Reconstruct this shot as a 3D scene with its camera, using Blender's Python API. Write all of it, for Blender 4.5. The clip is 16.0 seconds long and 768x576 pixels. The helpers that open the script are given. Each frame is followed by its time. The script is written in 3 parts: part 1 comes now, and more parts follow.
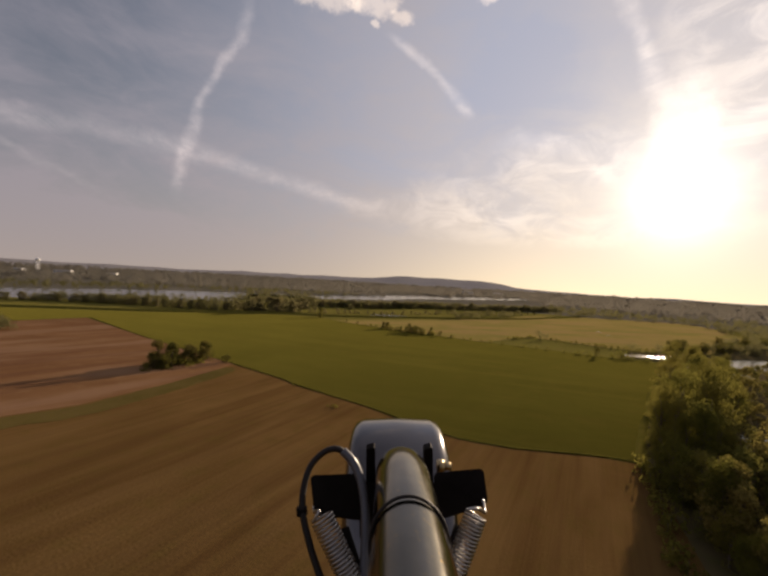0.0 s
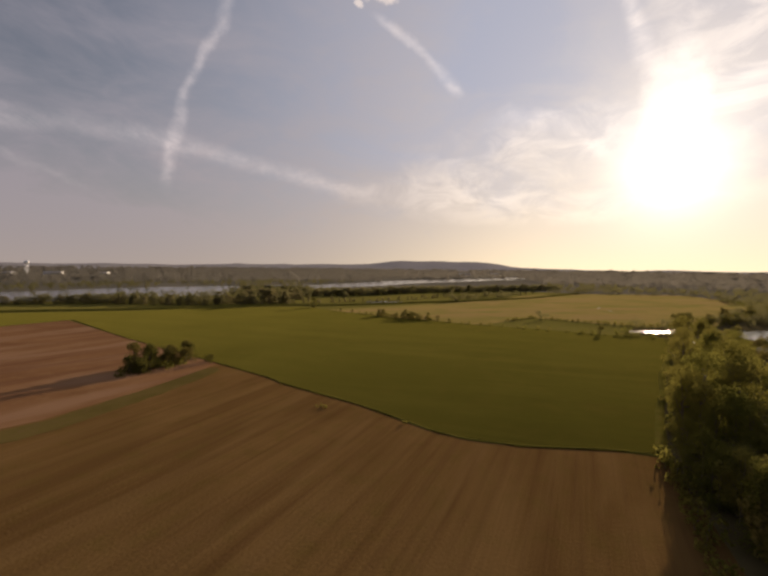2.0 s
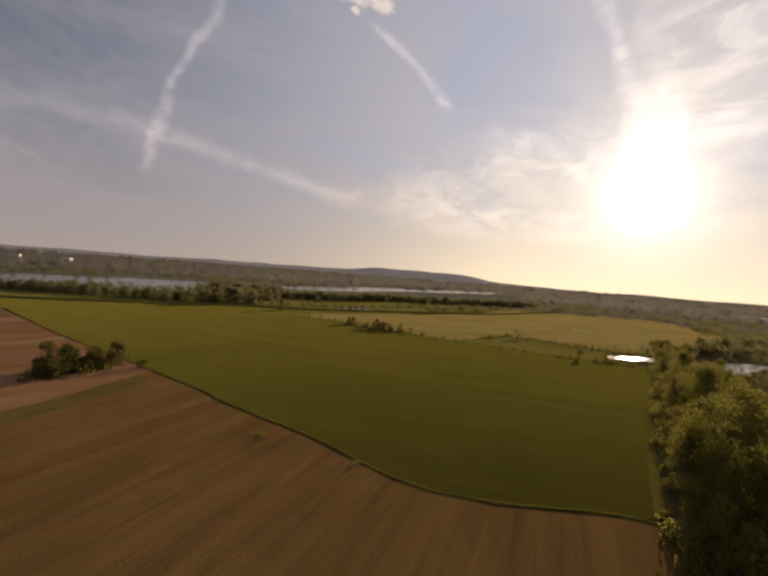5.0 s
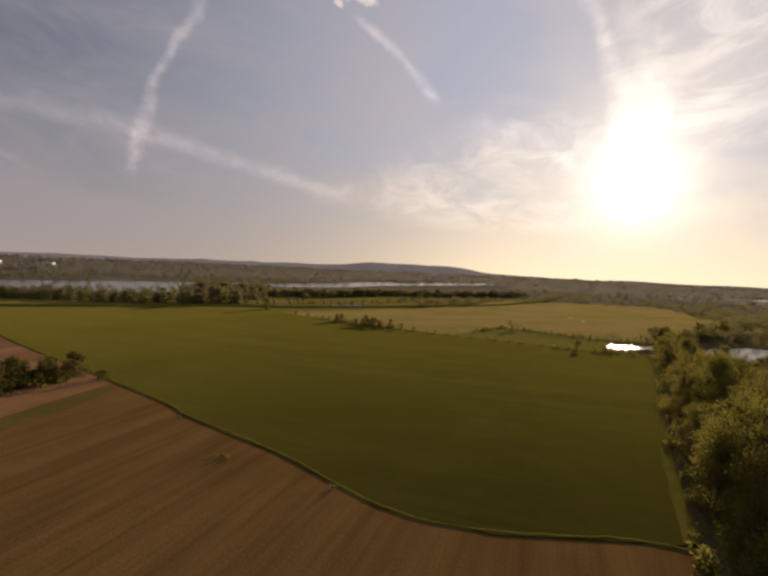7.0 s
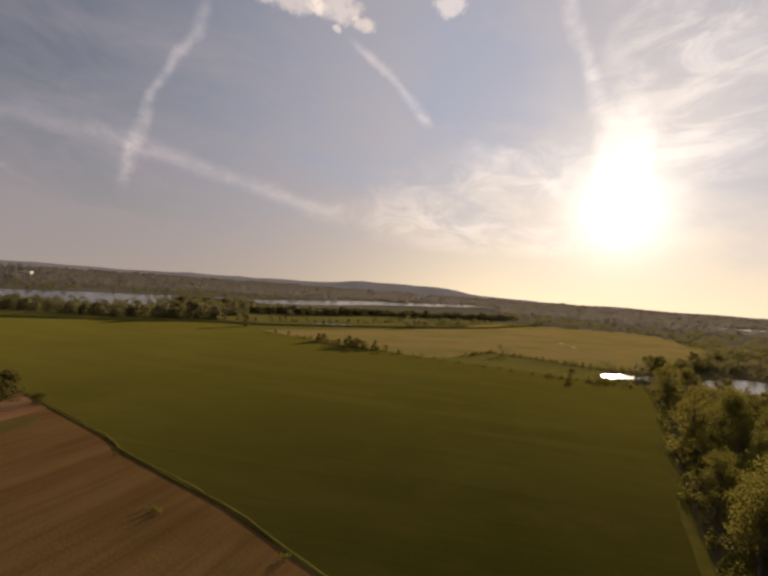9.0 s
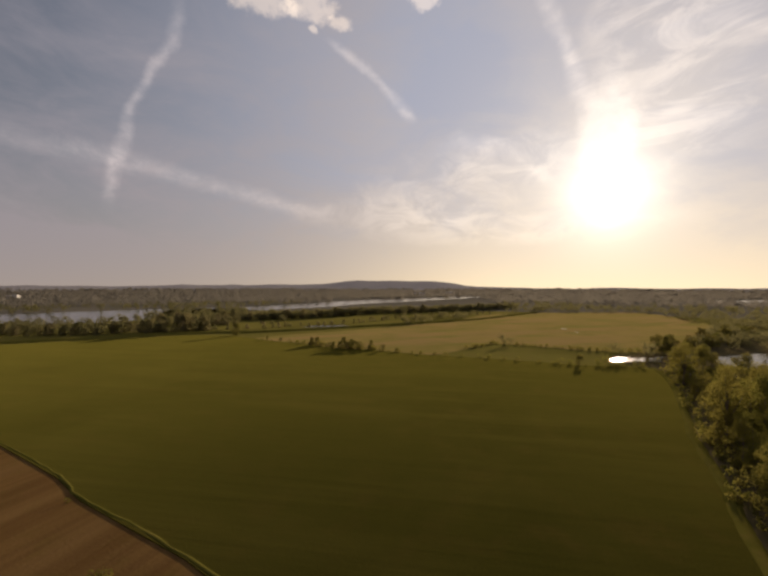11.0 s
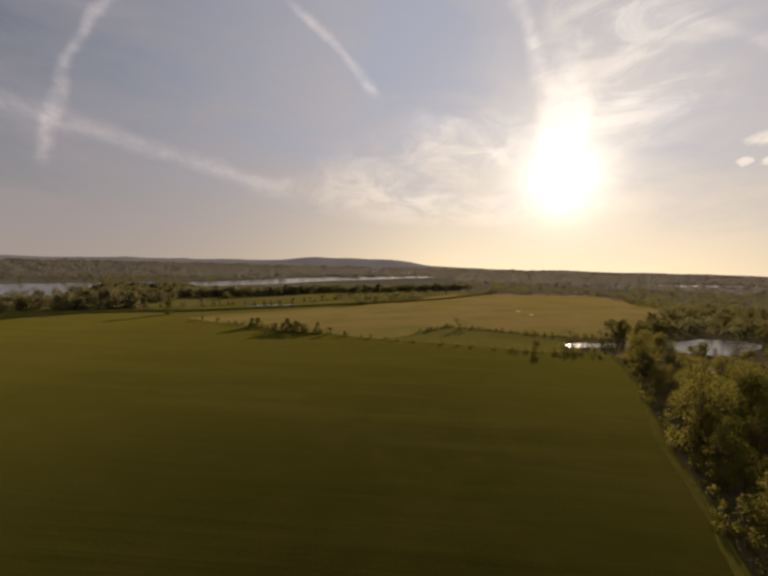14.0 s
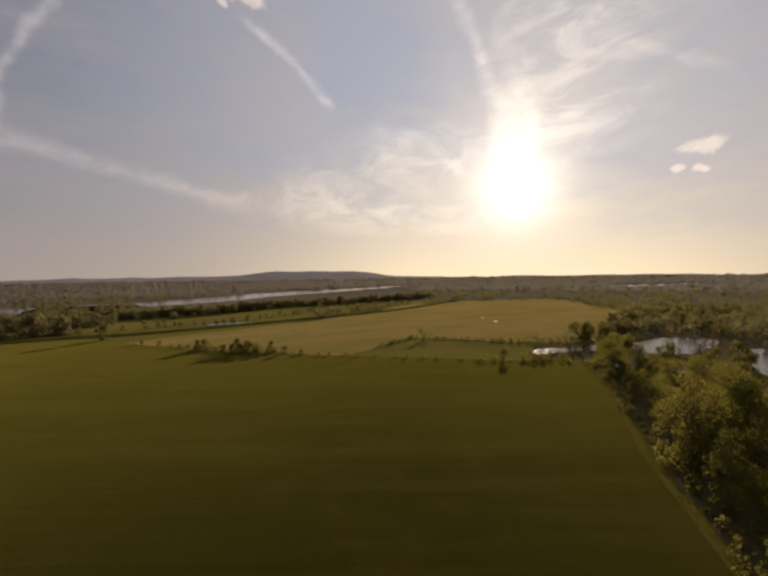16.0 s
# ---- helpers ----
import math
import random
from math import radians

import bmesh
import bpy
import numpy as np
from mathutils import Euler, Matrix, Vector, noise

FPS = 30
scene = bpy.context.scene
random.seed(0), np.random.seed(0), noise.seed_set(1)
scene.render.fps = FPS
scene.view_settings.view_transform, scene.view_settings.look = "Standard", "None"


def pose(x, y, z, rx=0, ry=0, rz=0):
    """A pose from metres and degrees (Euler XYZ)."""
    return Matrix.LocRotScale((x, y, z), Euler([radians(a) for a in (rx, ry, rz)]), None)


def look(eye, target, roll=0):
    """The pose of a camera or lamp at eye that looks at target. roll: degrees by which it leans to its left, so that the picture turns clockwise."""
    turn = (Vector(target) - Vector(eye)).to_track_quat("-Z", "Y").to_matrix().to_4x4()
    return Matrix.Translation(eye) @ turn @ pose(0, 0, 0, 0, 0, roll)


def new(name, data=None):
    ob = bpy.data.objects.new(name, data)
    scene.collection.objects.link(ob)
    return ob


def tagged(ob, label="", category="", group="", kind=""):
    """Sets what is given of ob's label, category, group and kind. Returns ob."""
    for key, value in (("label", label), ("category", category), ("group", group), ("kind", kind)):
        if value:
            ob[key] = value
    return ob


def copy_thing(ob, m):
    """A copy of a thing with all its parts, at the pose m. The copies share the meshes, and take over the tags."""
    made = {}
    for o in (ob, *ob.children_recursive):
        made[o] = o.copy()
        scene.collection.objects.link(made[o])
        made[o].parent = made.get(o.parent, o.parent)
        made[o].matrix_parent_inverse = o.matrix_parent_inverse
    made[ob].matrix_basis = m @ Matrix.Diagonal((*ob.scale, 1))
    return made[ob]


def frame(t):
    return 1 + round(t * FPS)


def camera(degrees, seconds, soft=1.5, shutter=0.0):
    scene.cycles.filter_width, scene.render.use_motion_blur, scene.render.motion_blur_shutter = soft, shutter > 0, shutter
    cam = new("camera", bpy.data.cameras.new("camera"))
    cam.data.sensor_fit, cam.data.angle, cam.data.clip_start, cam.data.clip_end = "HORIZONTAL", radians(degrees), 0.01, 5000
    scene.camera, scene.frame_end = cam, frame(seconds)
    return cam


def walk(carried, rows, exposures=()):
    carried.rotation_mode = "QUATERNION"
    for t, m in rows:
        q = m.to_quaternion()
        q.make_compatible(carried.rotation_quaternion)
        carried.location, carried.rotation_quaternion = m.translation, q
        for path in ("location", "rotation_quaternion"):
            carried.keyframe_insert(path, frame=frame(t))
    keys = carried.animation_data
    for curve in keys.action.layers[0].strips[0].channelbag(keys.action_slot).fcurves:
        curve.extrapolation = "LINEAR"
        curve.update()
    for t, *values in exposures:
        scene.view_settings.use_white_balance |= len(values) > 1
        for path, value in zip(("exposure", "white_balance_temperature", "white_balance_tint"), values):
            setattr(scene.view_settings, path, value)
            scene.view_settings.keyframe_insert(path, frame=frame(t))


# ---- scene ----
# ---------------------------------------------------------------- camera
cam = camera(86.7, 16.0, soft=2.8)
PATH = [
    (0, (0.00, -0.00, 40.59), (0.099, 19.995, 40.166), 3.35),
    (0.5, (0.78, 2.89, 40.69), (1.177, 22.875, 40.111), 4.26),
    (1, (1.48, 5.79, 40.75), (2.380, 25.766, 40.343), 2.57),
    (1.5, (2.17, 8.69, 40.77), (3.096, 28.668, 40.327), 0.61),
    (2, (2.87, 11.66, 40.79), (3.125, 31.624, 39.660), 0.56),
    (2.5, (3.62, 14.64, 40.81), (3.391, 34.592, 39.401), 4.69),
    (3, (4.39, 17.62, 40.81), (5.218, 37.570, 39.682), 5.14),
    (3.5, (5.15, 20.59, 40.84), (7.406, 40.435, 39.853), 4.14),
    (4, (5.81, 23.66, 40.87), (8.210, 43.488, 39.836), 4.22),
    (4.5, (6.51, 26.82, 40.83), (7.898, 46.757, 40.103), 5.01),
    (7, (11.48, 42.30, 40.33), (13.151, 62.202, 39.315), 2.61),
    (7.5, (12.38, 45.48, 40.29), (14.721, 65.320, 39.450), 4.75),
    (8, (13.20, 48.69, 40.22), (15.549, 68.548, 39.674), 5.10),
    (10.5, (17.41, 64.35, 39.48), (19.554, 84.229, 39.730), 1.01),
    (11, (18.22, 67.35, 39.36), (20.590, 87.211, 39.214), 0.07),
    (11.5, (19.16, 70.33, 39.34), (21.558, 90.175, 38.771), 0.80),
    (12, (20.32, 73.42, 39.39), (23.142, 93.196, 38.509), 1.93),
    (12.5, (21.74, 76.69, 39.45), (25.471, 96.332, 38.896), 2.05),
    (13, (23.25, 80.04, 39.49), (27.714, 99.520, 38.666), 1.50),
    (13.5, (24.76, 83.30, 39.45), (29.285, 102.732, 37.994), 1.71),
    (14, (26.28, 86.51, 39.35), (30.648, 105.992, 38.147), 1.47),
    (14.5, (27.81, 89.70, 39.21), (32.371, 109.143, 38.179), 1.17),
    (15, (29.34, 92.90, 39.08), (34.488, 112.188, 37.808), -0.09),
    (15.5, (30.87, 96.11, 38.95), (36.603, 115.244, 37.967), -1.18),
    (16, (32.42, 99.31, 38.83), (38.505, 118.353, 38.181), -0.73),
]
walk(cam, [(t, look(eye, target, roll)) for t, eye, target, roll in PATH],
     [(0, 0.10, 6500, 16), (4.5, 0.06, 6500, 16), (8, 0.02, 6500, 16), (11, -0.03, 6500, 15), (16, -0.08, 6500, 14)])

# ---------------------------------------------------------------- world, sun, exposure
SUN_AZ, SUN_EL = 35.6, 11.6          # degrees from +y towards +x, and above the horizon
SUN_DIR = Vector((math.sin(radians(SUN_AZ)) * math.cos(radians(SUN_EL)),
                  math.cos(radians(SUN_AZ)) * math.cos(radians(SUN_EL)), math.sin(radians(SUN_EL))))


class Nodes:
    """Short hand for a node tree: every call returns an output socket."""

    def __init__(self, tree):
        self.tree = tree

    def add(self, kind, **sets):
        n = self.tree.nodes.new(kind)
        for key, value in sets.items():
            setattr(n, key, value)
        return n

    def link(self, value, socket):
        if hasattr(value, "is_linked"):
            self.tree.links.new(value, socket)
        else:
            socket.default_value = value

    def math(self, op, a, b=0.0, c=0.0, clamp=False):
        n = self.add("ShaderNodeMath", operation=op, use_clamp=clamp)
        for value, socket in zip((a, b, c), n.inputs):
            self.link(value, socket)
        return n.outputs[0]

    def smooth(self, x, lo, hi, to_lo=0.0, to_hi=1.0):
        n = self.add("ShaderNodeMapRange", interpolation_type="SMOOTHSTEP")
        for value, socket in zip((x, lo, hi, to_lo, to_hi), n.inputs):
            self.link(value, socket)
        return n.outputs[0]

    def mix(self, f, a, b, blend="MIX"):
        n = self.add("ShaderNodeMix", data_type="RGBA", blend_type=blend)
        self.link(f, n.inputs[0])
        self.link(a, n.inputs[6])
        self.link(b, n.inputs[7])
        return n.outputs[2]

    def noise(self, vector, scale, detail=4.0, rough=0.55, distort=0.0, colour=False):
        n = self.add("ShaderNodeTexNoise")
        if vector is not None:
            self.link(vector, n.inputs["Vector"])
        n.inputs["Scale"].default_value, n.inputs["Detail"].default_value = scale, detail
        n.inputs["Roughness"].default_value, n.inputs["Distortion"].default_value = rough, distort
        return n.outputs[1 if colour else 0]

    def mapping(self, vector, scale=(1, 1, 1), rot=(0, 0, 0), loc=(0, 0, 0)):
        n = self.add("ShaderNodeMapping")
        self.link(vector, n.inputs[0])
        n.inputs["Location"].default_value, n.inputs["Scale"].default_value = loc, scale
        n.inputs["Rotation"].default_value = [radians(a) for a in rot]
        return n.outputs[0]

    def bent(self, x, knots):
        """A line with bends through the knots (x, y)."""
        (x0, y0), slope = knots[0], 0.0
        total = y0
        for (xa, ya), (xb, yb) in zip(knots, knots[1:]):
            step = (yb - ya) / (xb - xa) - slope
            slope += step
            total = self.math("ADD", total, self.math("MULTIPLY", self.math("MAXIMUM", self.math("SUBTRACT", x, xa), 0.0), step))
        return total


def make_world():
    world = bpy.data.worlds.new("evening_sky")
    scene.world = world
    world.use_nodes = True
    tree = world.node_tree
    tree.nodes.clear()
    n = Nodes(tree)
    way = n.add("ShaderNodeTexCoord").outputs["Generated"]
    unit = n.add("ShaderNodeVectorMath", operation="NORMALIZE")
    n.link(way, unit.inputs[0])
    sep = n.add("ShaderNodeSeparateXYZ")
    n.link(unit.outputs[0], sep.inputs[0])
    x, y, z = sep.outputs
    deg = 180 / math.pi
    az0 = n.math("MULTIPLY", n.math("ARCTAN2", x, y), deg)
    el0 = n.math("MULTIPLY", n.math("ARCSINE", z), deg)
    # the wind frays and bends the trails
    fray = n.add("ShaderNodeSeparateColor")
    n.link(n.noise(unit.outputs[0], 9.0, 5.0, 0.6, colour=True), fray.inputs[0])
    az = n.math("ADD", az0, n.math("MULTIPLY", n.math("SUBTRACT", fray.outputs[0], 0.5), 3.2))
    el = n.math("ADD", el0, n.math("MULTIPLY", n.math("SUBTRACT", fray.outputs[1], 0.5), 2.6))
    fine = n.noise(unit.outputs[0], 42.0, 5.0, 0.65)
    broad = n.noise(n.mapping(unit.outputs[0], (1, 1, 2.6)), 3.4, 6.0, 0.6, 0.6)
    streak = n.noise(n.mapping(unit.outputs[0], (2.2, 0.8, 4.0), (0, 25, 20)), 4.5, 6.0, 0.62, 0.8)

    nishita = n.add("ShaderNodeTexSky", sky_type="NISHITA")
    nishita.sun_disc, nishita.sun_elevation, nishita.sun_rotation = False, radians(SUN_EL), radians(SUN_AZ)
    nishita.altitude, nishita.air_density, nishita.dust_density, nishita.ozone_density = 60, 1.1, 2.2, 1.2
    sky = n.mix(1.0, n.mix(1.0, nishita.outputs[0], (SKY, SKY, SKY, 1), "MULTIPLY"), (0.62, 0.59, 0.54, 1), "DARKEN")

    # angle from the sun, for the aureole in thin haze
    dot = n.add("ShaderNodeVectorMath", operation="DOT_PRODUCT")
    n.link(unit.outputs[0], dot.inputs[0])
    dot.inputs[1].default_value = SUN_DIR
    off = n.math("MULTIPLY", n.math("ARCCOSINE", n.math("MINIMUM", dot.outputs["Value"], 1.0)), deg)
    sky = n.mix(n.smooth(off, 75.0, 25.0, 0.0, 0.9), sky, (0.37, 0.405, 0.50, 1))
    near = n.math("POWER", 2.718, n.math("MULTIPLY", n.math("POWER", n.math("DIVIDE", off, 2.9), 1.2), -1.0))
    wide = n.math("POWER", 2.718, n.math("DIVIDE", off, -13.0))
    # the milky veil of high cloud and low haze
    low = n.math("POWER", 2.718, n.math("DIVIDE", n.math("MAXIMUM", el0, 0.0), -7.5))
    veil = n.math("ADD", n.math("MULTIPLY", n.smooth(broad, 0.3, 0.75), 0.42), n.math("MULTIPLY", n.smooth(streak, 0.33, 0.9), 0.24))
    veil = n.math("ADD", n.math("ADD", veil, 0.42), n.math("MULTIPLY", low, 0.8))
    # windows of clearer blue between the veils
    for a, e, ra, re, depth in ((17, 27, 10, 8, 0.8), (-12, 21, 9, 5, 0.35), (-36, 23, 9, 9, 0.3), (0, 15.5, 7, 3, 0.3), (47, 13, 6, 4, 0.3), (-20, 33, 12, 5, 0.2)):
        d = n.math("ADD", n.math("POWER", n.math("DIVIDE", n.math("SUBTRACT", az, a), ra), 2.0),
                   n.math("POWER", n.math("DIVIDE", n.math("SUBTRACT", el, e), re), 2.0))
        veil = n.math("SUBTRACT", veil, n.math("MULTIPLY", n.math("POWER", 2.718, n.math("MULTIPLY", d, -1.0)), depth))
    veil = n.math("MAXIMUM", n.math("MINIMUM", veil, 1.0), 0.06)
    far = n.math("POWER", 2.718, n.math("DIVIDE", off, -30.0))
    lit = n.mix(far, (0.245, 0.235, 0.275, 1), (0.76, 0.72, 0.68, 1))
    lit = n.mix(n.math("MULTIPLY", low, 0.9), lit, n.mix(n.smooth(far, 0.04, 0.62), (0.36, 0.305, 0.265, 1), (1.10, 0.88, 0.54, 1)))
    sky = n.mix(veil, sky, lit)

    def trail(along, across, knots, width, lo, hi, soft, strength):
        gap = n.math("ABSOLUTE", n.math("SUBTRACT", across, n.bent(along, knots)))
        band = n.smooth(gap, width * 1.35, 0.0)
        ends = n.math("MULTIPLY", n.smooth(along, lo, lo + soft), n.smooth(along, hi, hi - soft))
        rough = n.math("MULTIPLY", n.smooth(fine, 0.25, 0.7, 0.55, 1.0), n.smooth(streak, 0.34, 0.66, 0.45, 1.15))
        return n.math("MULTIPLY", n.math("MULTIPLY", band, ends), n.math("MULTIPLY", rough, strength))

    def puff(a, e, ra, re, strength, ragged=2.4, edge=1.3):
        d = n.math("ADD", n.math("POWER", n.math("DIVIDE", n.math("SUBTRACT", az, a), ra), 2.0),
                   n.math("POWER", n.math("DIVIDE", n.math("SUBTRACT", el, e), re), 2.0))
        d = n.math("ADD", d, n.math("MULTIPLY", n.math("SUBTRACT", fine, 0.5), ragged))
        return n.math("MULTIPLY", n.smooth(d, edge, 0.1), strength)

    marks = [
        trail(el, az, [(7, -27.4), (13, -26.8), (17, -25.9), (20, -25.3), (24, -23.2), (27.5, -20.8), (30, -19.7), (34, -20.2)], 0.85, 8, 33, 4, 0.62),
        trail(az, el, [(-60, 12.5), (-44, 14.4), (-38, 15.2), (-31, 15.0), (-26, 14.4), (-17, 12.9), (-7, 10.7), (5, 8.5)], 1.3, -60, 5, 14, 0.5),
        trail(el, az, [(20, 11.0), (22.2, 10.3), (24.6, 8.6), (26.6, 6.3), (29.3, 1.6), (31, -1)], 1.15, 21.2, 31, 1.6, 0.55),
        trail(el, az, [(22, 33), (24.6, 32.1), (28.6, 30.4), (33, 28.5), (40, 26)], 1.1, 20, 40, 5, 0.6),
        trail(az, el, [(12, 17.3), (14, 18.2), (17, 19.4), (23, 17.8), (28, 14.6), (32, 12)], 1.3, 12, 32, 6, 0.32),
        trail(az, el, [(44, 28.5), (50.2, 25), (54.4, 22.4), (57.4, 20.4), (62, 17)], 0.9, 45, 60, 5, 0.3),
        trail(az, el, [(-48, 13.8), (-34, 7.6)], 0.5, -47, -34, 5, 0.3),
    ]
    white = n.mix(far, (0.20, 0.17, 0.155, 1), (0.62, 0.52, 0.38, 1))
    for m in marks:
        sky = n.mix(n.math("MINIMUM", m, 1.0), sky, white, "ADD")
    # the broad patch of cirrus beside the sun, and the shaft of cloud above it
    for a, e, ra, re, s in ((14, 12.6, 7.5, 3.4, 0.42), (25, 16.5, 6, 2.0, 0.4), (6, 10, 9, 1.6, 0.35), (22, 7.5, 14, 1.4, 0.35), (41, 26, 6, 9, 0.42), (47, 33, 9, 7, 0.4), (45, 19, 5, 3, 0.35)):
        sky = n.mix(n.math("MULTIPLY", puff(a, e, ra, re, s, 1.0, 3.4), n.smooth(streak, 0.36, 0.68, 0.1, 1.25)), sky, n.mix(far, (0.10, 0.085, 0.075, 1), (0.42, 0.36, 0.27, 1)), "ADD")
    sky = n.mix(puff(35.3, 18.5, 2.2, 4.2, 0.55, 1.4, 3.0), sky, (0.50, 0.44, 0.34, 1), "ADD")
    for a, e, ra, re in ((-9.5, 33.4, 5.0, 1.5), (-3.5, 33.6, 4.0, 1.6), (0.8, 32.4, 1.6, 0.9), (-2.9, 31.4, 0.7, 0.5),
                         (12.5, 35.0, 2.2, 1.2), (55.6, 13.6, 2.2, 1.0), (53.2, 11.4, 0.8, 0.5), (55.4, 11.0, 1.0, 0.5)):
        sky = n.mix(puff(a, e, ra, re, 0.85), sky, (0.40, 0.31, 0.20, 1), "ADD")
    glow = n.mix(1.0, n.mix(n.math("MULTIPLY", near, 1.0), (0, 0, 0, 1), (GLOW, GLOW * 0.93, GLOW * 0.76, 1)),
                 n.mix(wide, (0, 0, 0, 1), (0.30, 0.245, 0.15, 1)), "ADD")
    sky = n.mix(1.0, sky, glow, "ADD")
    back = n.add("ShaderNodeBackground")
    n.link(sky, back.inputs[0])
    back.inputs[1].default_value = 1.0
    out = n.add("ShaderNodeOutputWorld")
    n.link(back.outputs[0], out.inputs[0])


SKY, GLOW = 0.062, 1.7
make_world()
lamp = bpy.data.lights.new("sun", "SUN")
lamp.energy, lamp.angle, lamp.color = 5.0, radians(0.6), (1.0, 0.80, 0.56)
sun = new("sun", lamp)
sun.matrix_world = look(SUN_DIR * 300, (0, 0, 0))


# ---------------------------------------------------------------- materials
def material(name):
    m = bpy.data.materials.new(name)
    m.use_nodes = True
    m.node_tree.nodes.clear()
    n = Nodes(m.node_tree)
    return m, n, n.add("ShaderNodeOutputMaterial")


def place(n):
    return n.add("ShaderNodeNewGeometry").outputs["Position"]


def surface(name, dark, light, spots, grain=2.0, patch=0.03, rough=1.0, bump=0.3, rows=None, spec=0.0, sheen=0.0):
    """Soil or crop: patches tens of metres wide, finer mottling, grain, and drill or plough rows (turn, spacing, depth, colour)."""
    m, n, out = material(name)
    pos = place(n)
    big = n.noise(pos, patch, 5.0, 0.55, 0.8)
    mid = n.noise(pos, patch * 9, 5.0, 0.6)
    small = n.noise(pos, grain, 4.0, 0.65)
    colour = n.mix(n.smooth(big, 0.34, 0.66), dark, light)
    colour = n.mix(n.math("MULTIPLY", n.smooth(mid, 0.45, 0.75), 0.55), colour, spots)
    colour = n.mix(n.math("MULTIPLY", n.smooth(small, 0.35, 0.75), 0.4), colour, n.mix(0.5, colour, dark))
    height = small
    if rows:
        for turn, gap, depth, tint in rows:
            line = n.mapping(n.mapping(pos, rot=(0, 0, turn)), (1 / gap, 0.012, 1))
            wave = n.noise(line, 1.0, 3.0, 0.6, 0.25)
            colour = n.mix(n.math("MULTIPLY", n.smooth(wave, 0.46, 0.64), depth), colour, tint)
            height = n.math("ADD", height, n.math("MULTIPLY", wave, 1.5))
    b = n.add("ShaderNodeBsdfPrincipled")
    n.link(colour, b.inputs["Base Color"])
    b.inputs["Roughness"].default_value, b.inputs["Specular IOR Level"].default_value = rough, spec
    b.inputs["Sheen Weight"].default_value, b.inputs["Sheen Roughness"].default_value = sheen, 0.45
    b.inputs["Sheen Tint"].default_value = tuple(min(1.0, v * 5) for v in light[:3]) + (1,)
    nb = n.add("ShaderNodeBump")
    nb.inputs["Strength"].default_value, nb.inputs["Distance"].default_value = bump, 0.25
    n.link(height, nb.inputs["Height"])
    n.link(nb.outputs[0], b.inputs["Normal"])
    n.link(b.outputs[0], out.inputs[0])
    return m


def foliage(name, dark, light, through_leaf=0.35, warm=None, glow=(0.34, 0.29, 0.04, 1)):
    """Leaves: each clump its own tone, some light comes through."""
    m, n, out = material(name)
    geo = n.add("ShaderNodeNewGeometry")
    ob = n.add("ShaderNodeObjectInfo")
    colour = n.mix(geo.outputs["Random Per Island"], dark, light)
    colour = n.mix(n.math("MULTIPLY", n.smooth(n.noise(geo.outputs["Position"], 0.22, 3.0), 0.42, 0.7), 0.5), colour, warm or light)
    hue = n.add("ShaderNodeHueSaturation")
    n.link(colour, hue.inputs["Color"])
    n.link(n.smooth(ob.outputs["Random"], 0.0, 1.0, 0.475, 0.525), hue.inputs["Hue"])
    n.link(n.smooth(ob.outputs["Random"], 1.0, 0.0, 0.75, 1.2), hue.inputs["Value"])
    d, t = n.add("ShaderNodeBsdfDiffuse"), n.add("ShaderNodeBsdfTranslucent")
    n.link(hue.outputs[0], d.inputs[0])
    n.link(n.mix(0.5, hue.outputs[0], glow), t.inputs[0])
    mix = n.add("ShaderNodeMixShader")
    mix.inputs[0].default_value = through_leaf
    n.link(d.outputs[0], mix.inputs[1])
    n.link(t.outputs[0], mix.inputs[2])
    n.link(mix.outputs[0], out.inputs[0])
    return m


def simple(name, colour, rough, metal=0.0, grain=8.0, vary=0.25, bump=0.1, coat=0.0, scratch=None, spec=0.5):
    """Painted, plated or rubber parts, with slight dirt and uneven gloss."""
    m, n, out = material(name)
    pos = n.add("ShaderNodeTexCoord").outputs["Object"]
    a, c = n.noise(pos, grain, 5.0, 0.6), n.noise(pos, grain * 14, 3.0, 0.6)
    b = n.add("ShaderNodeBsdfPrincipled")
    worn = tuple(v * (1 - vary) for v in colour[:3]) + (1,)
    base = n.mix(n.smooth(a, 0.35, 0.7), colour, worn)
    if scratch:
        base = n.mix(n.math("MULTIPLY", n.smooth(c, 0.62, 0.72), 0.8), base, scratch)
    n.link(base, b.inputs["Base Color"])
    n.link(n.smooth(a, 0.2, 0.8, rough * 0.75, min(1.0, rough * 1.35)), b.inputs["Roughness"])
    b.inputs["Metallic"].default_value, b.inputs["Coat Weight"].default_value = metal, coat
    b.inputs["Coat Roughness"].default_value, b.inputs["Specular IOR Level"].default_value = 0.12, spec
    nb = n.add("ShaderNodeBump")
    nb.inputs["Strength"].default_value, nb.inputs["Distance"].default_value = bump, 0.001
    n.link(c, nb.inputs["Height"])
    n.link(nb.outputs[0], b.inputs["Normal"])
    n.link(b.outputs[0], out.inputs[0])
    return m


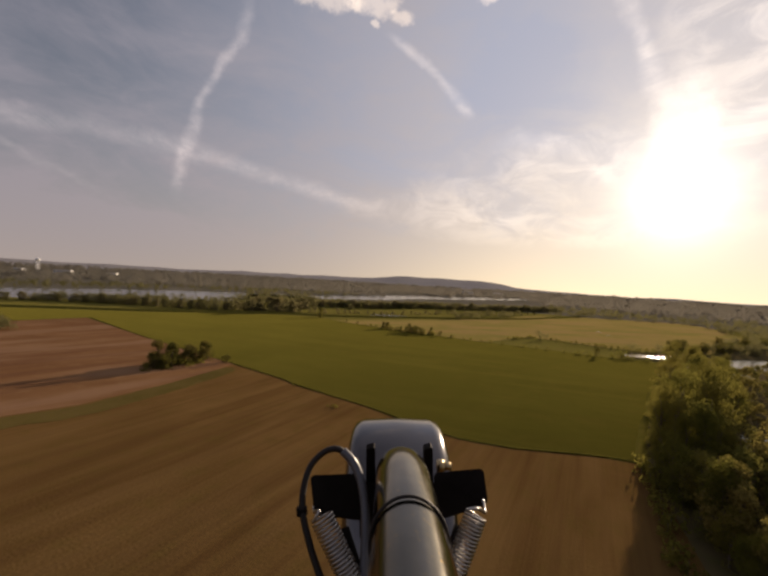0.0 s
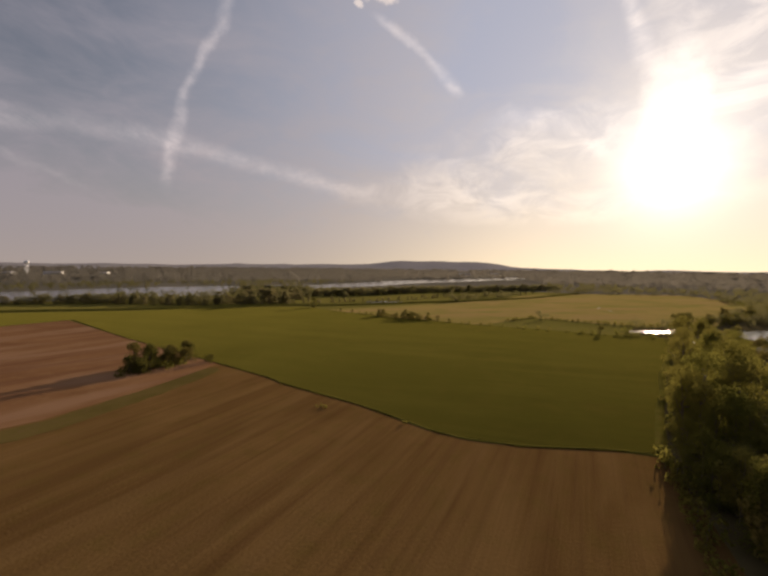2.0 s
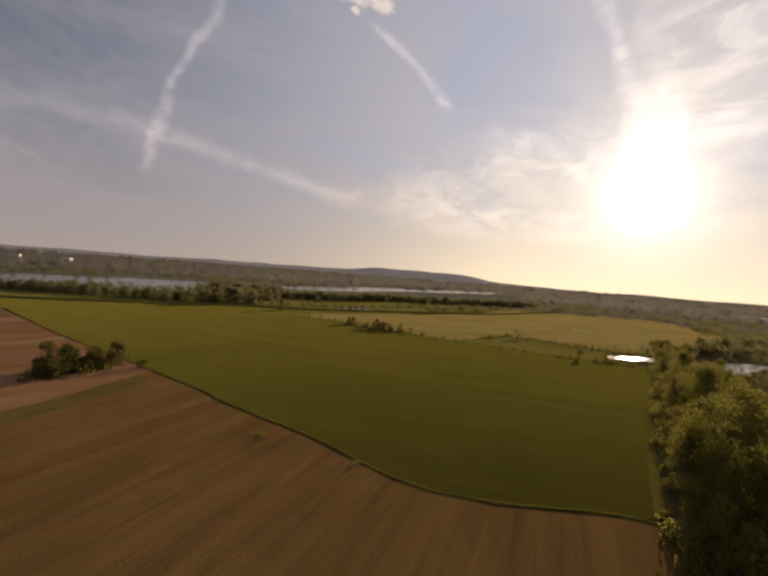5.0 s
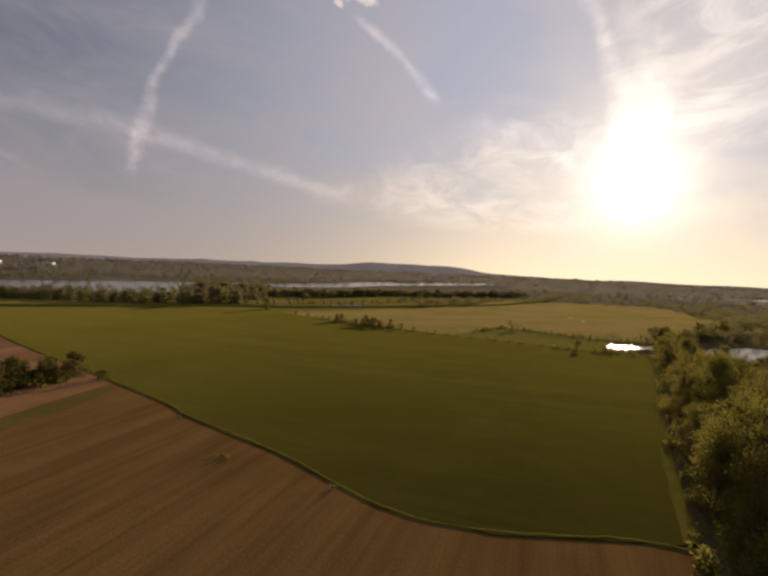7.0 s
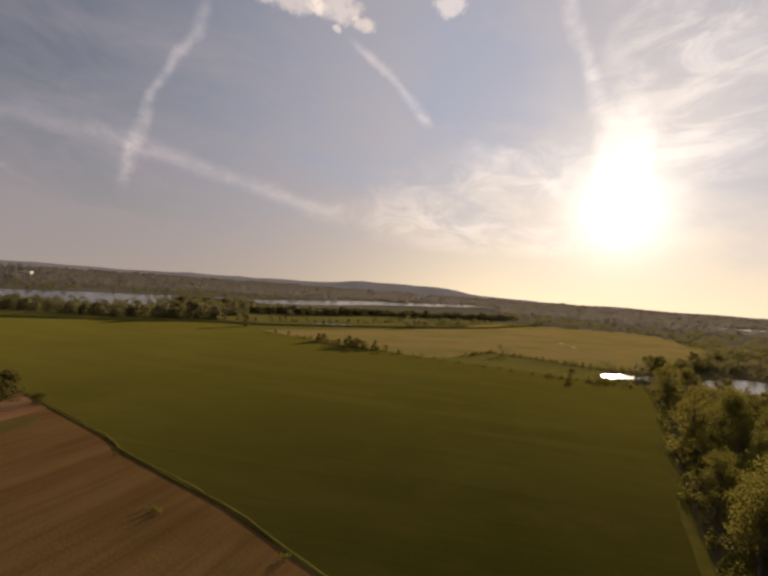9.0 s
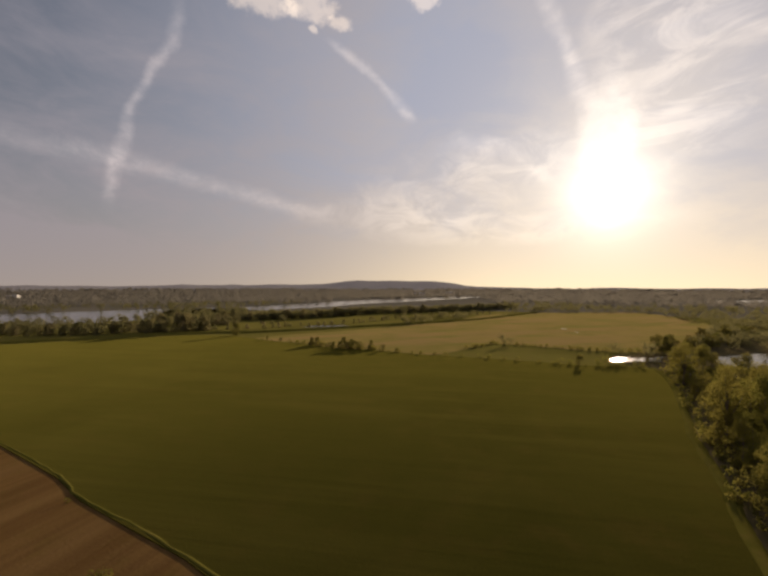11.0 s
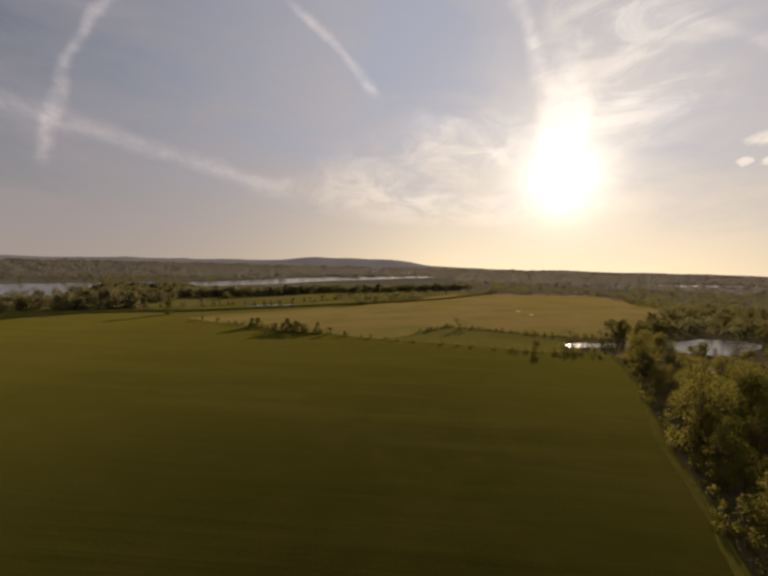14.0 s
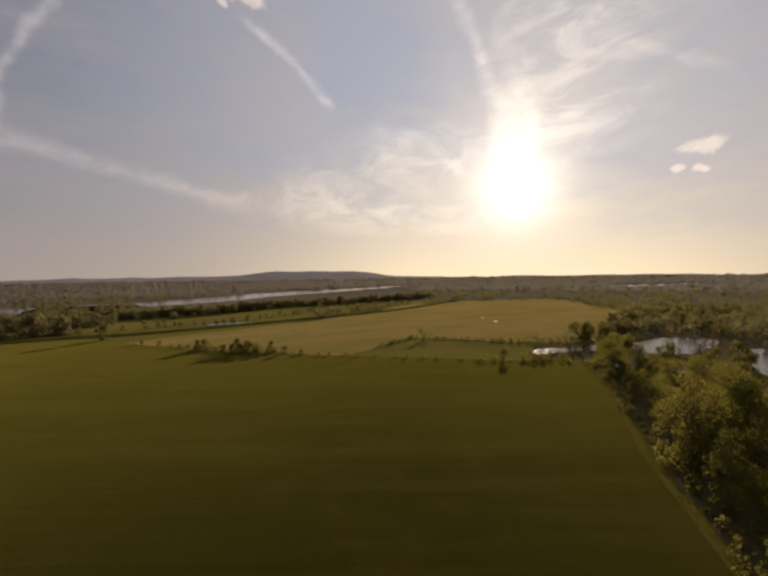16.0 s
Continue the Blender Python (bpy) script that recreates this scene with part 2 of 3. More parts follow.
def water_material(name, deep, ripple):
    m, n, out = material(name)
    pos = place(n)
    b = n.add("ShaderNodeBsdfPrincipled")
    n.link(n.mix(n.noise(pos, 0.02, 4.0), deep, tuple(v * 1.6 for v in deep[:3]) + (1,)), b.inputs["Base Color"])
    b.inputs["Roughness"].default_value, b.inputs["IOR"].default_value = 0.12, 1.33
    nb = n.add("ShaderNodeBump")
    nb.inputs["Strength"].default_value, nb.inputs["Distance"].default_value = ripple, 0.3
    n.link(n.noise(pos, 0.9, 4.0, 0.6), nb.inputs["Height"])
    n.link(nb.outputs[0], b.inputs["Normal"])
    n.link(b.outputs[0], out.inputs[0])
    return m


M_MEADOW = surface("meadow", (0.070, 0.066, 0.016, 1), (0.110, 0.098, 0.024, 1), (0.12, 0.088, 0.032, 1), 0.9, 0.012, sheen=0.1)
M_CROP = surface("green_crop", (0.016, 0.017, 0.003, 1), (0.039, 0.035, 0.0065, 1), (0.050, 0.033, 0.009, 1), 2.6, 0.011,
                 rows=[(107, 2.2, 0.3, (0.020, 0.021, 0.0035, 1)), (107, 11.0, 0.4, (0.050, 0.042, 0.009, 1)), (118, 34.0, 0.55, (0.021, 0.022, 0.0035, 1))],
                 bump=0.2, sheen=0.5)
M_SOIL = surface("tilled_soil", (0.115, 0.066, 0.022, 1), (0.150, 0.087, 0.030, 1), (0.096, 0.068, 0.016, 1), 1.8, 0.02,
                 rows=[(27, 1.5, 0.35, (0.082, 0.043, 0.018, 1)), (27, 5.0, 0.42, (0.080, 0.041, 0.014, 1)), (28, 12.0, 0.45, (0.170, 0.102, 0.038, 1))], bump=0.25, sheen=0.05)
M_PINK = surface("reddish_soil", (0.19, 0.096, 0.042, 1), (0.25, 0.132, 0.060, 1), (0.27, 0.155, 0.075, 1), 1.6, 0.02,
                 rows=[(35, 6.0, 0.5, (0.145, 0.070, 0.038, 1)), (38, 16.0, 0.6, (0.31, 0.185, 0.105, 1))], bump=0.5)
M_VERGE = surface("grass_verge", (0.085, 0.079, 0.014, 1), (0.130, 0.112, 0.022, 1), (0.14, 0.105, 0.030, 1), 1.2, 0.05)
M_STRIP = surface("thin_grass", (0.105, 0.080, 0.022, 1), (0.135, 0.098, 0.030, 1), (0.15, 0.095, 0.04, 1), 1.2, 0.06)
M_PASTURE = surface("dry_pasture", (0.060, 0.070, 0.014, 1), (0.135, 0.104, 0.036, 1), (0.160, 0.098, 0.052, 1), 0.8, 0.014,
                    rows=[(75, 40.0, 0.95, (0.060, 0.072, 0.013, 1)), (70, 24.0, 0.75, (0.140, 0.090, 0.048, 1)), (78, 7.0, 0.4, (0.090, 0.072, 0.026, 1))], sheen=0.2)
M_MARSH = surface("marsh", (0.090, 0.072, 0.034, 1), (0.125, 0.098, 0.046, 1), (0.085, 0.085, 0.028, 1), 0.5, 0.03)
# far floor greyed and paled, distance haze mixed into its colour
M_FLOOR_HAZED = surface("hazed_woodland_floor", (0.135, 0.122, 0.092, 1), (0.165, 0.146, 0.108, 1), (0.15, 0.140, 0.088, 1), 0.05, 0.0035, bump=0.1)
# far lighter than woodland: the hills' base colour carries the horizon haze
M_HILL_HAZED = surface("hazed_wooded_hill", (0.27, 0.255, 0.25, 1), (0.31, 0.29, 0.28, 1), (0.24, 0.228, 0.222, 1), 0.02, 0.003, bump=0.1)
M_WATER = water_material("water", (0.035, 0.034, 0.028, 1), 0.25)
M_LEAF = foliage("cottonwood_leaves", (0.110, 0.108, 0.022, 1), (0.145, 0.138, 0.028, 1), 0.62, (0.155, 0.140, 0.030, 1), (0.27, 0.235, 0.05, 1))
M_LEAF_PALE = foliage("young_leaves", (0.12, 0.108, 0.028, 1), (0.19, 0.168, 0.044, 1), 0.45, None, (0.27, 0.235, 0.06, 1))
M_LEAF_DULL = foliage("hedge_leaves", (0.078, 0.076, 0.022, 1), (0.130, 0.120, 0.032, 1), 0.45, None, (0.26, 0.22, 0.05, 1))
M_LEAF_BANK = foliage("riverside_leaves", (0.122, 0.114, 0.056, 1), (0.165, 0.150, 0.072, 1), 0.6, None, (0.27, 0.235, 0.09, 1))
# haze over the far woods is painted into these pale grey leaf colours
M_LEAF_HAZED = foliage("hazed_wood_leaves", (0.140, 0.138, 0.110, 1), (0.165, 0.158, 0.122, 1), 0.62, None, (0.27, 0.240, 0.19, 1))
M_BROWN_BRUSH = foliage("bare_brush", (0.090, 0.070, 0.034, 1), (0.150, 0.118, 0.055, 1), 0.35, None, (0.25, 0.19, 0.08, 1))
M_BARK = simple("bark", (0.13, 0.10, 0.07, 1), 0.9, 0, 3.0, 0.4, 0.6)


# ---------------------------------------------------------------- building helpers
def mesh_from(name, verts, faces, mat, smooth=False):
    me = bpy.data.meshes.new(name)
    me.from_pydata([tuple(v) for v in verts], [], [tuple(f) for f in faces])
    me.materials.append(mat)
    if smooth:
        me.polygons.foreach_set("use_smooth", [True] * len(me.polygons))
    me.update()
    return me


def part(name, bm, mat, parent, label="", smooth=True):
    me = bpy.data.meshes.new(name)
    bmesh.ops.recalc_face_normals(bm, faces=bm.faces)
    bm.to_mesh(me)
    bm.free()
    me.materials.append(mat)
    if smooth:
        me.polygons.foreach_set("use_smooth", [True] * len(me.polygons))
    ob = new(name, me)
    ob.parent = parent
    return tagged(ob, label) if label else ob


def smooth_line(points, closed=True, steps=6, wobble=0.0, seed=1):
    """A curve through the points, with an uneven edge."""
    rng, out, k = random.Random(seed), [], len(points)
    for i in range(k if closed else k - 1):
        p = [Vector(points[j % k] if closed else points[min(max(j, 0), k - 1)]).to_2d() for j in (i - 1, i, i + 1, i + 2)]
        for s in range(steps):
            u = s / steps
            a = 0.5 * ((2 * p[1]) + (p[2] - p[0]) * u + (2 * p[0] - 5 * p[1] + 4 * p[2] - p[3]) * u * u + (3 * p[1] - p[0] - 3 * p[2] + p[3]) * u ** 3)
            out.append((a.x + rng.uniform(-wobble, wobble), a.y + rng.uniform(-wobble, wobble)))
    if not closed:
        out.append(tuple(points[-1]))
    return out


def sheet(name, points, z, mat, label, category, steps=1, wobble=0.0, depth=0.25):
    """A field or a water surface with an edge that goes down into the ground."""
    line = smooth_line(points, True, steps, wobble) if steps > 1 else points
    bm = bmesh.new()
    top = [bm.verts.new((x, y, z)) for x, y in line]
    low = [bm.verts.new((x, y, z - depth)) for x, y in line]
    face = bm.faces.new(top)
    for i in range(len(top)):
        j = (i + 1) % len(top)
        bm.faces.new((top[i], low[i], low[j], top[j]))
    bmesh.ops.triangulate(bm, faces=[face])
    bmesh.ops.recalc_face_normals(bm, faces=bm.faces)
    me = bpy.data.meshes.new(name)
    bm.to_mesh(me)
    bm.free()
    me.materials.append(mat)
    return tagged(new(name, me), label, category, kind="structure")


def bank(name, points, width, height, mat, label, category):
    """A long low bank along a line."""
    line = smooth_line(points, False, 8, 0.15, 5)
    verts, faces = [], []
    for i, (x, y) in enumerate(line):
        a, b = Vector(line[max(i - 1, 0)]), Vector(line[min(i + 1, len(line) - 1)])
        side = Vector((-(b - a).y, (b - a).x)).normalized()
        for s, h in ((-1, -0.1), (-0.45, 0.9), (0.0, 1.0), (0.45, 0.9), (1, -0.1)):
            o = side * s * width / 2
            verts.append((x + o.x, y + o.y, height * h + 0.12 * noise.noise((x * 0.1, y * 0.1, s))))
        if i:
            faces += [(5 * i - 5 + k, 5 * i - 4 + k, 5 * i + 1 + k, 5 * i + k) for k in range(4)]
    return tagged(new(name, mesh_from(name, verts, faces, mat, True)), label, category, kind="structure")


def inside(x, y, poly):
    hit = False
    for (xa, ya), (xb, yb) in zip(poly, poly[1:] + poly[:1]):
        if (ya > y) != (yb > y) and x < (xb - xa) * (y - ya) / (yb - ya) + xa:
            hit = not hit
    return hit


# ---------------------------------------------------------------- ground, fields, water
def make_ground():
    """One sheet out to the horizon; wooded country beyond the river."""
    radii = [0, 40, 100, 200, 320, 460, 640, 860, 1150, 1500, 2000, 2600, 3300, 4000, 4880]
    turns = 96
    verts, faces = [(20, 60, 0)], []
    for r in radii[1:]:
        for k in range(turns):
            a = 2 * math.pi * k / turns
            verts.append((20 + r * math.sin(a), 60 + r * math.cos(a), 0))
    for k in range(turns):
        faces.append((0, 1 + (k + 1) % turns, 1 + k))
    for i in range(len(radii) - 2):
        for k in range(turns):
            a, b = 1 + i * turns + k, 1 + i * turns + (k + 1) % turns
            faces.append((a, b, b + turns, a + turns))
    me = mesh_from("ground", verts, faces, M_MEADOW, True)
    me.materials.append(M_FLOOR_HAZED)
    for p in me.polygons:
        # past 740 m the sheet takes the floor colour with haze painted in
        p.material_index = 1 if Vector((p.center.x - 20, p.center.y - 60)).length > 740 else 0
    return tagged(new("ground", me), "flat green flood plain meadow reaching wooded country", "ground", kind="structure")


make_ground()
NORTH = [(-349, 316), (-270, 338), (-200, 357), (-140, 384), (-95, 398), (-60, 392), (-33, 366), (-5, 342), (21, 318), (43, 308),
         (75, 288), (105, 273), (122, 264), (137, 253), (152, 250), (168, 238)]
EAST = [(153, 218), (128, 185), (110, 163), (93, 138), (85, 128), (64, 98)]
BORDER = [(55, 99), (35, 101), (18, 108), (-3, 128), (-28, 147), (-38, 157), (-66, 179), (-131, 229), (-212, 298)]
sheet("green_field", [(-700, 225)] + NORTH + EAST + BORDER + [(-241, 254), (-310, 170), (-700, 60)], 0.22, M_CROP,
      "large green field of young grain", "field")
sheet("tilled_field", [(-330, -220), (-330, 20), (-110, 60), (-95, 103), (-84, 115), (-76, 133), (-69, 147), (-62, 178)]
      + BORDER[5::-1] + [(64, 96), (59, 80), (50, 58), (44, 20), (64, -220)], 0.06, M_SOIL,
      "brown tilled field with curved drill rows", "field")
sheet("reddish_field", [(-330, 20), (-330, 150), (-310, 168), (-243, 253), (-214, 297), (-131, 229), (-66, 180), (-62, 178), (-69, 147),
      (-76, 133), (-84, 115), (-95, 103), (-110, 60)], 0.08, M_PINK, "bare reddish soil beside the tilled field", "field")
sheet("grass_strip", smooth_line([(-111, 56), (-96, 99), (-84, 112), (-76, 131), (-70, 147), (-64, 168), (-58, 164), (-63, 142), (-69, 125),
      (-77, 106), (-89, 93), (-105, 52)], True, 4, 0.5), 0.12, M_STRIP, "thin grass strip between two soils", "grass strip")
PASTURE = [(-40, 376), (-5, 347), (21, 322), (43, 312), (72, 292), (100, 310), (124, 330), (151, 310), (172, 292), (224, 281), (294, 345),
           (383, 421), (452, 576), (415, 614), (243, 604), (150, 510), (50, 432)]
sheet("dry_pasture", PASTURE, 0.10, M_PASTURE, "golden dry pasture with brown patches", "field", 3, 1.0)
sheet("marsh", [(66, 98), (88, 130), (110, 160), (140, 198), (170, 244), (160, 262), (175, 282), (225, 278), (300, 340), (420, 360), (520, 250),
      (420, 60), (250, -60), (110, -100), (66, -100), (45, 20), (46, 58), (58, 80)], 0.05, M_MARSH, "brown marsh with brush and standing water", "marsh")
RIVER = [(-900, 190), (-560, 300), (-400, 408), (-330, 446), (-265, 500), (-200, 552), (-215, 640), (-238, 735), (-190, 766), (-140, 770), (-105, 716), (-60, 750),
         (0, 800), (80, 920), (217, 1050), (461, 1290), (505, 1420), (480, 1440), (300, 1290), (150, 1165), (36, 1050), (-80, 885), (-130, 815),
         (-200, 795), (-260, 760), (-317, 726), (-433, 640), (-493, 548), (-760, 420), (-1200, 330)]
sheet("river", RIVER, 0.10, M_WATER, "wide calm river reflecting the evening sky", "river", 5, 3.0)
POND_A = [(160, 261), (168, 271), (184, 269), (200, 272), (213, 267), (205, 261), (190, 257), (176, 260)]
POND_B = [(209, 246), (218, 261), (238, 270), (262, 274), (277, 264), (273, 252), (256, 245), (238, 239), (220, 236)]
sheet("pond", POND_A, 0.12, M_WATER, "small shallow pond glinting in the sun", "pond", 5, 1.0)
sheet("pond", POND_B, 0.12, M_WATER, "pale marsh pond ringed by brush", "pond", 5, 1.2)
sheet("creek", [(270, 228), (252, 214), (240, 210), (226, 205), (210, 188), (194, 162), (192, 165), (206, 192), (224, 210), (240, 217), (250, 222), (262, 234)], 0.12, M_WATER,
      "narrow open creek through the marsh", "creek", 4, 0.7)
sheet("creek", [(110, 120), (98, 108), (88, 88), (92, 62), (104, 40), (112, 40), (106, 62), (98, 86), (106, 102), (118, 116)], 0.12, M_WATER,
      "muddy creek behind the tree belt", "creek", 4, 0.8)
sheet("lake", [(930, 960), (960, 1010), (1120, 1020), (1330, 1010), (1310, 960), (1140, 940), (1010, 900)], 0.12, M_WATER,
      "distant strip of open water", "lake", 4, 6.0)
for pts in ([(-12, 452), (0, 462), (26, 464), (30, 458), (8, 453)], [(170, 222), (176, 232), (186, 234), (184, 224)], [(186, 208), (190, 218), (200, 216), (196, 208)],
            [(220, 411), (221, 413), (224, 412), (223, 410)], [(217, 386), (218, 387), (221, 387), (220, 385)]):
    sheet("puddle", pts, 0.13, M_WATER, "shallow puddle in the grass", "puddle", 5, 0.15)
bank("levee", [(-560, 268), (-349, 327), (-270, 350), (-200, 369), (-140, 396), (-85, 412), (-43, 416), (52, 455), (178, 516), (300, 620)], 11, 1.5, M_VERGE,
     "long low grassy flood bank", "levee")
bank("field_verge", [(66, 96)] + [(x, y + 0.8) for x, y in BORDER], 1.1, 0.27, M_VERGE,
     "narrow grassy verge between field and soil", "verge")
bank("field_verge", [(166, 239), (153, 217), (128, 184), (110, 162), (93, 137), (85, 127), (65, 98)], 3.0, 0.5, M_VERGE,
     "narrow grassy verge along the tree belt", "verge")


def make_hills():
    """The wooded ridge and low hills on the horizon, with haze painted into their colour."""
    turns, verts, faces = 240, [], []
    radii = (3000, 3400, 3800, 4200, 4500, 4850)
    for r, k in ((r, k) for r in radii for k in range(turns)):
        a = 360 * k / turns
        b = (a + 180) % 360 - 180
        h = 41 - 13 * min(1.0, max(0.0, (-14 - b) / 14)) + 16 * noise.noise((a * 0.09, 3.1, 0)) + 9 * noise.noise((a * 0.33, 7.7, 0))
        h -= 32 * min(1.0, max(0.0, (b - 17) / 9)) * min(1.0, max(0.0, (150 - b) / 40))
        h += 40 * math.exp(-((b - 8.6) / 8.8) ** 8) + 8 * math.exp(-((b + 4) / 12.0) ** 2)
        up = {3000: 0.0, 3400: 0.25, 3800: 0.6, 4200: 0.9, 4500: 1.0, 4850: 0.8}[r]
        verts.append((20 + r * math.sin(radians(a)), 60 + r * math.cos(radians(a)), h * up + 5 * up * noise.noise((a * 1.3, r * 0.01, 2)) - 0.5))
    for i in range(len(radii) - 1):
        for k in range(turns):
            a, b = i * turns + k, i * turns + (k + 1) % turns
            faces.append((a, b, b + turns, a + turns))
    tagged(new("backdrop_hills", mesh_from("backdrop_hills", verts, faces, M_HILL_HAZED, True)), "low wooded hills along the horizon, haze in their colour", "hills", kind="structure")


make_hills()


# ---------------------------------------------------------------- trees
def leaf_cloud(rng, blobs, per_blob, size):
    """Leaf clumps (folded quads) on and inside round masses; returns vertices (n, 4, 3)."""
    out = []
    for c, r in blobs:
        k = max(4, int(per_blob * r * r))
        d = rng.normal(size=(k, 3))
        d /= np.linalg.norm(d, axis=1)[:, None]
        rad = r * (0.62 + 0.48 * rng.random(k) ** 0.6)
        p = c + d * rad[:, None] * np.array([1, 1, 0.85])
        nrm = d + rng.normal(scale=0.55, size=(k, 3))
        nrm /= np.linalg.norm(nrm, axis=1)[:, None]
        t = np.cross(nrm, rng.normal(size=(k, 3)))
        t /= np.linalg.norm(t, axis=1)[:, None] + 1e-9
        b = np.cross(nrm, t)
        s = (size * (0.55 + 0.9 * rng.random(k)))[:, None]
        fold = nrm * s * 0.28
        out.append(np.stack([p - t * s * 0.5, p - b * s * 0.42 + fold, p + t * s * 0.55, p + b * s * 0.42 + fold], 1))
    return np.concatenate(out)


def cloud_mesh(name, quads, mat):
    k = len(quads)
    return mesh_from(name, quads.reshape(-1, 3), np.arange(4 * k).reshape(k, 4), mat)


def crown_blobs(rng, height, radius, start, count, spread=1.0):
    """Masses of a crown: wide in the middle, broken outline, a few boughs that stand out."""
    blobs = []
    for _ in range(count):
        u = rng.random() ** 0.8
        z = height * (start + (1 - start) * u)
        wide = radius * math.sin(math.pi * min(0.97, 0.14 + 0.80 * u)) ** 0.7
        a, q = rng.random() * 2 * math.pi, math.sqrt(rng.random()) * spread
        r = radius * (0.22 + 0.20 * rng.random())
        blobs.append((np.array([wide * q * math.cos(a), wide * q * math.sin(a), z - r * 0.6]), r))
    return blobs


def limb(bm, a, b, ra, rb, sides=7):
    a, b = Vector(a), Vector(b)
    turn = (b - a).to_track_quat("Z", "Y").to_matrix()
    rings = []
    for p, r in ((a, ra), ((a + b) / 2 + turn @ Vector((ra * 0.4, 0, 0)), (ra + rb) / 2), (b, rb)):
        rings.append([bm.verts.new(p + turn @ Vector((r * math.cos(2 * math.pi * k / sides), r * math.sin(2 * math.pi * k / sides), 0))) for k in range(sides)])
    for low, top in zip(rings, rings[1:]):
        for k in range(sides):
            bm.faces.new((low[k], low[(k + 1) % sides], top[(k + 1) % sides], top[k]))
    bm.faces.new(rings[-1])


def tree(name, seed, height, radius, start, count, per_blob, size, mat, label, category="tree"):
    rng = np.random.default_rng(seed)
    root = tagged(new(name), label, category)
    blobs = crown_blobs(rng, height, radius, start, count)
    bm = bmesh.new()
    top = Vector((radius * 0.12 * rng.normal(), radius * 0.12 * rng.normal(), height * 0.72))
    limb(bm, (0, 0, -0.4), top * 0.5, height * 0.022, height * 0.015)
    limb(bm, top * 0.5, top, height * 0.015, height * 0.005)
    for c, r in blobs[::3]:
        u = 0.35 + 0.5 * rng.random()
        limb(bm, top * min(u, max(0.25, 0.8 * c[2] / max(top.z, 0.1))), c, height * 0.007, height * 0.002, 5)
    part("trunk", bm, M_BARK, root, "grey-brown bark")
    crown = new("crown", cloud_mesh("crown", leaf_cloud(rng, blobs, per_blob, size), mat))
    crown.parent = root
    return root


def plant(kinds, x, y, rng, scale=1.0, vary=0.18, group=""):
    """A copy of one of the kinds, turned and sized at random."""
    s = scale * rng.uniform(1 - vary, 1 + vary)
    kind = rng.choice(kinds)
    ob = copy_thing(kind, pose(x, y, 0, 0, 0, rng.uniform(0, 360)))
    ob.scale = (s * rng.uniform(0.82, 1.02), s * rng.uniform(0.82, 1.02), s)
    return tagged(ob, group=group) if group else ob


def along(points, step, rng, jitter):
    """Places along a line, each step metres, set off at random."""
    line = [Vector(p) for p in points]
    rest = 0.0
    for a, b in zip(line, line[1:]):
        d = (b - a).length
        while rest < d:
            p = a + (b - a) * rest / d
            yield p.x + rng.uniform(-jitter, jitter), p.y + rng.uniform(-jitter, jitter)
            rest += step * rng.uniform(0.75, 1.25)
        rest -= d


TALL = [tree("cottonwood_tree", 10 + k, h, r, 0.06, c, 28, 0.39, M_LEAF, "tall leafy cottonwood in the dense tree belt")
        for k, (h, r, c) in enumerate(((22, 6.0, 46), (19, 5.6, 42), (24, 6.4, 50), (17, 5.2, 38)))]
PALE = [tree("willow_tree", 30 + k, h, r, 0.12, c, 30, 0.55, M_LEAF_PALE, "pale olive young willow at the creek") for k, (h, r, c) in enumerate(((13, 4.2, 24), (10, 3.6, 20)))]
HEDGE = [tree("hedge_tree", 40 + k, h, r, 0.0, c, 24, 0.48, M_LEAF_DULL, "dark round tree by the field edge") for k, (h, r, c) in enumerate(((8, 3.3, 30), (9.5, 3.7, 34), (6, 2.9, 24)))]
SHRUB = [tree("shrub", 50 + k, h, r, 0.0, c, 40, 0.42, M_LEAF, "low leafy shrub in rough grass", "shrub") for k, (h, r, c) in enumerate(((2.6, 1.7, 8), (1.8, 1.5, 7)))]
BANKS = [tree("riverside_tree", 60 + k, h, r, 0.04, c, 10, 1.0, M_LEAF_BANK, "riverside tree in a dark wooded band") for k, (h, r, c) in enumerate(((9, 4.6, 16), (7.5, 4.4, 14), (10.5, 5.0, 18)))]
BRUSH = [tree("marsh_bush", 70 + k, h, r, 0.1, c, 22, 0.42, M_BROWN_BRUSH, "thin half-bare brown bush in the marsh", "bush") for k, (h, r, c) in enumerate(((6, 2.2, 10), (4, 1.8, 8)))]
KINDS = TALL + PALE + HEDGE + SHRUB + BANKS + BRUSH
for ob, (x, y) in zip(KINDS, ((79, 104), (113, 156), (92, 112), (156, 214), (84, 92), (77, 70), (-86, 170), (-58, 394), (33, 313), (90, 132), (64, 94),
                              (-180, 478), (-40, 520), (110, 604), (150, 170), (170, 200))):
    ob.location = (x, y, 0)

rng = random.Random(4)
# the tree belt east of the green field
EDGE = [(60, 88), (68, 99), (90, 130), (98, 139), (114, 162), (132, 185), (157, 218), (170, 240)]
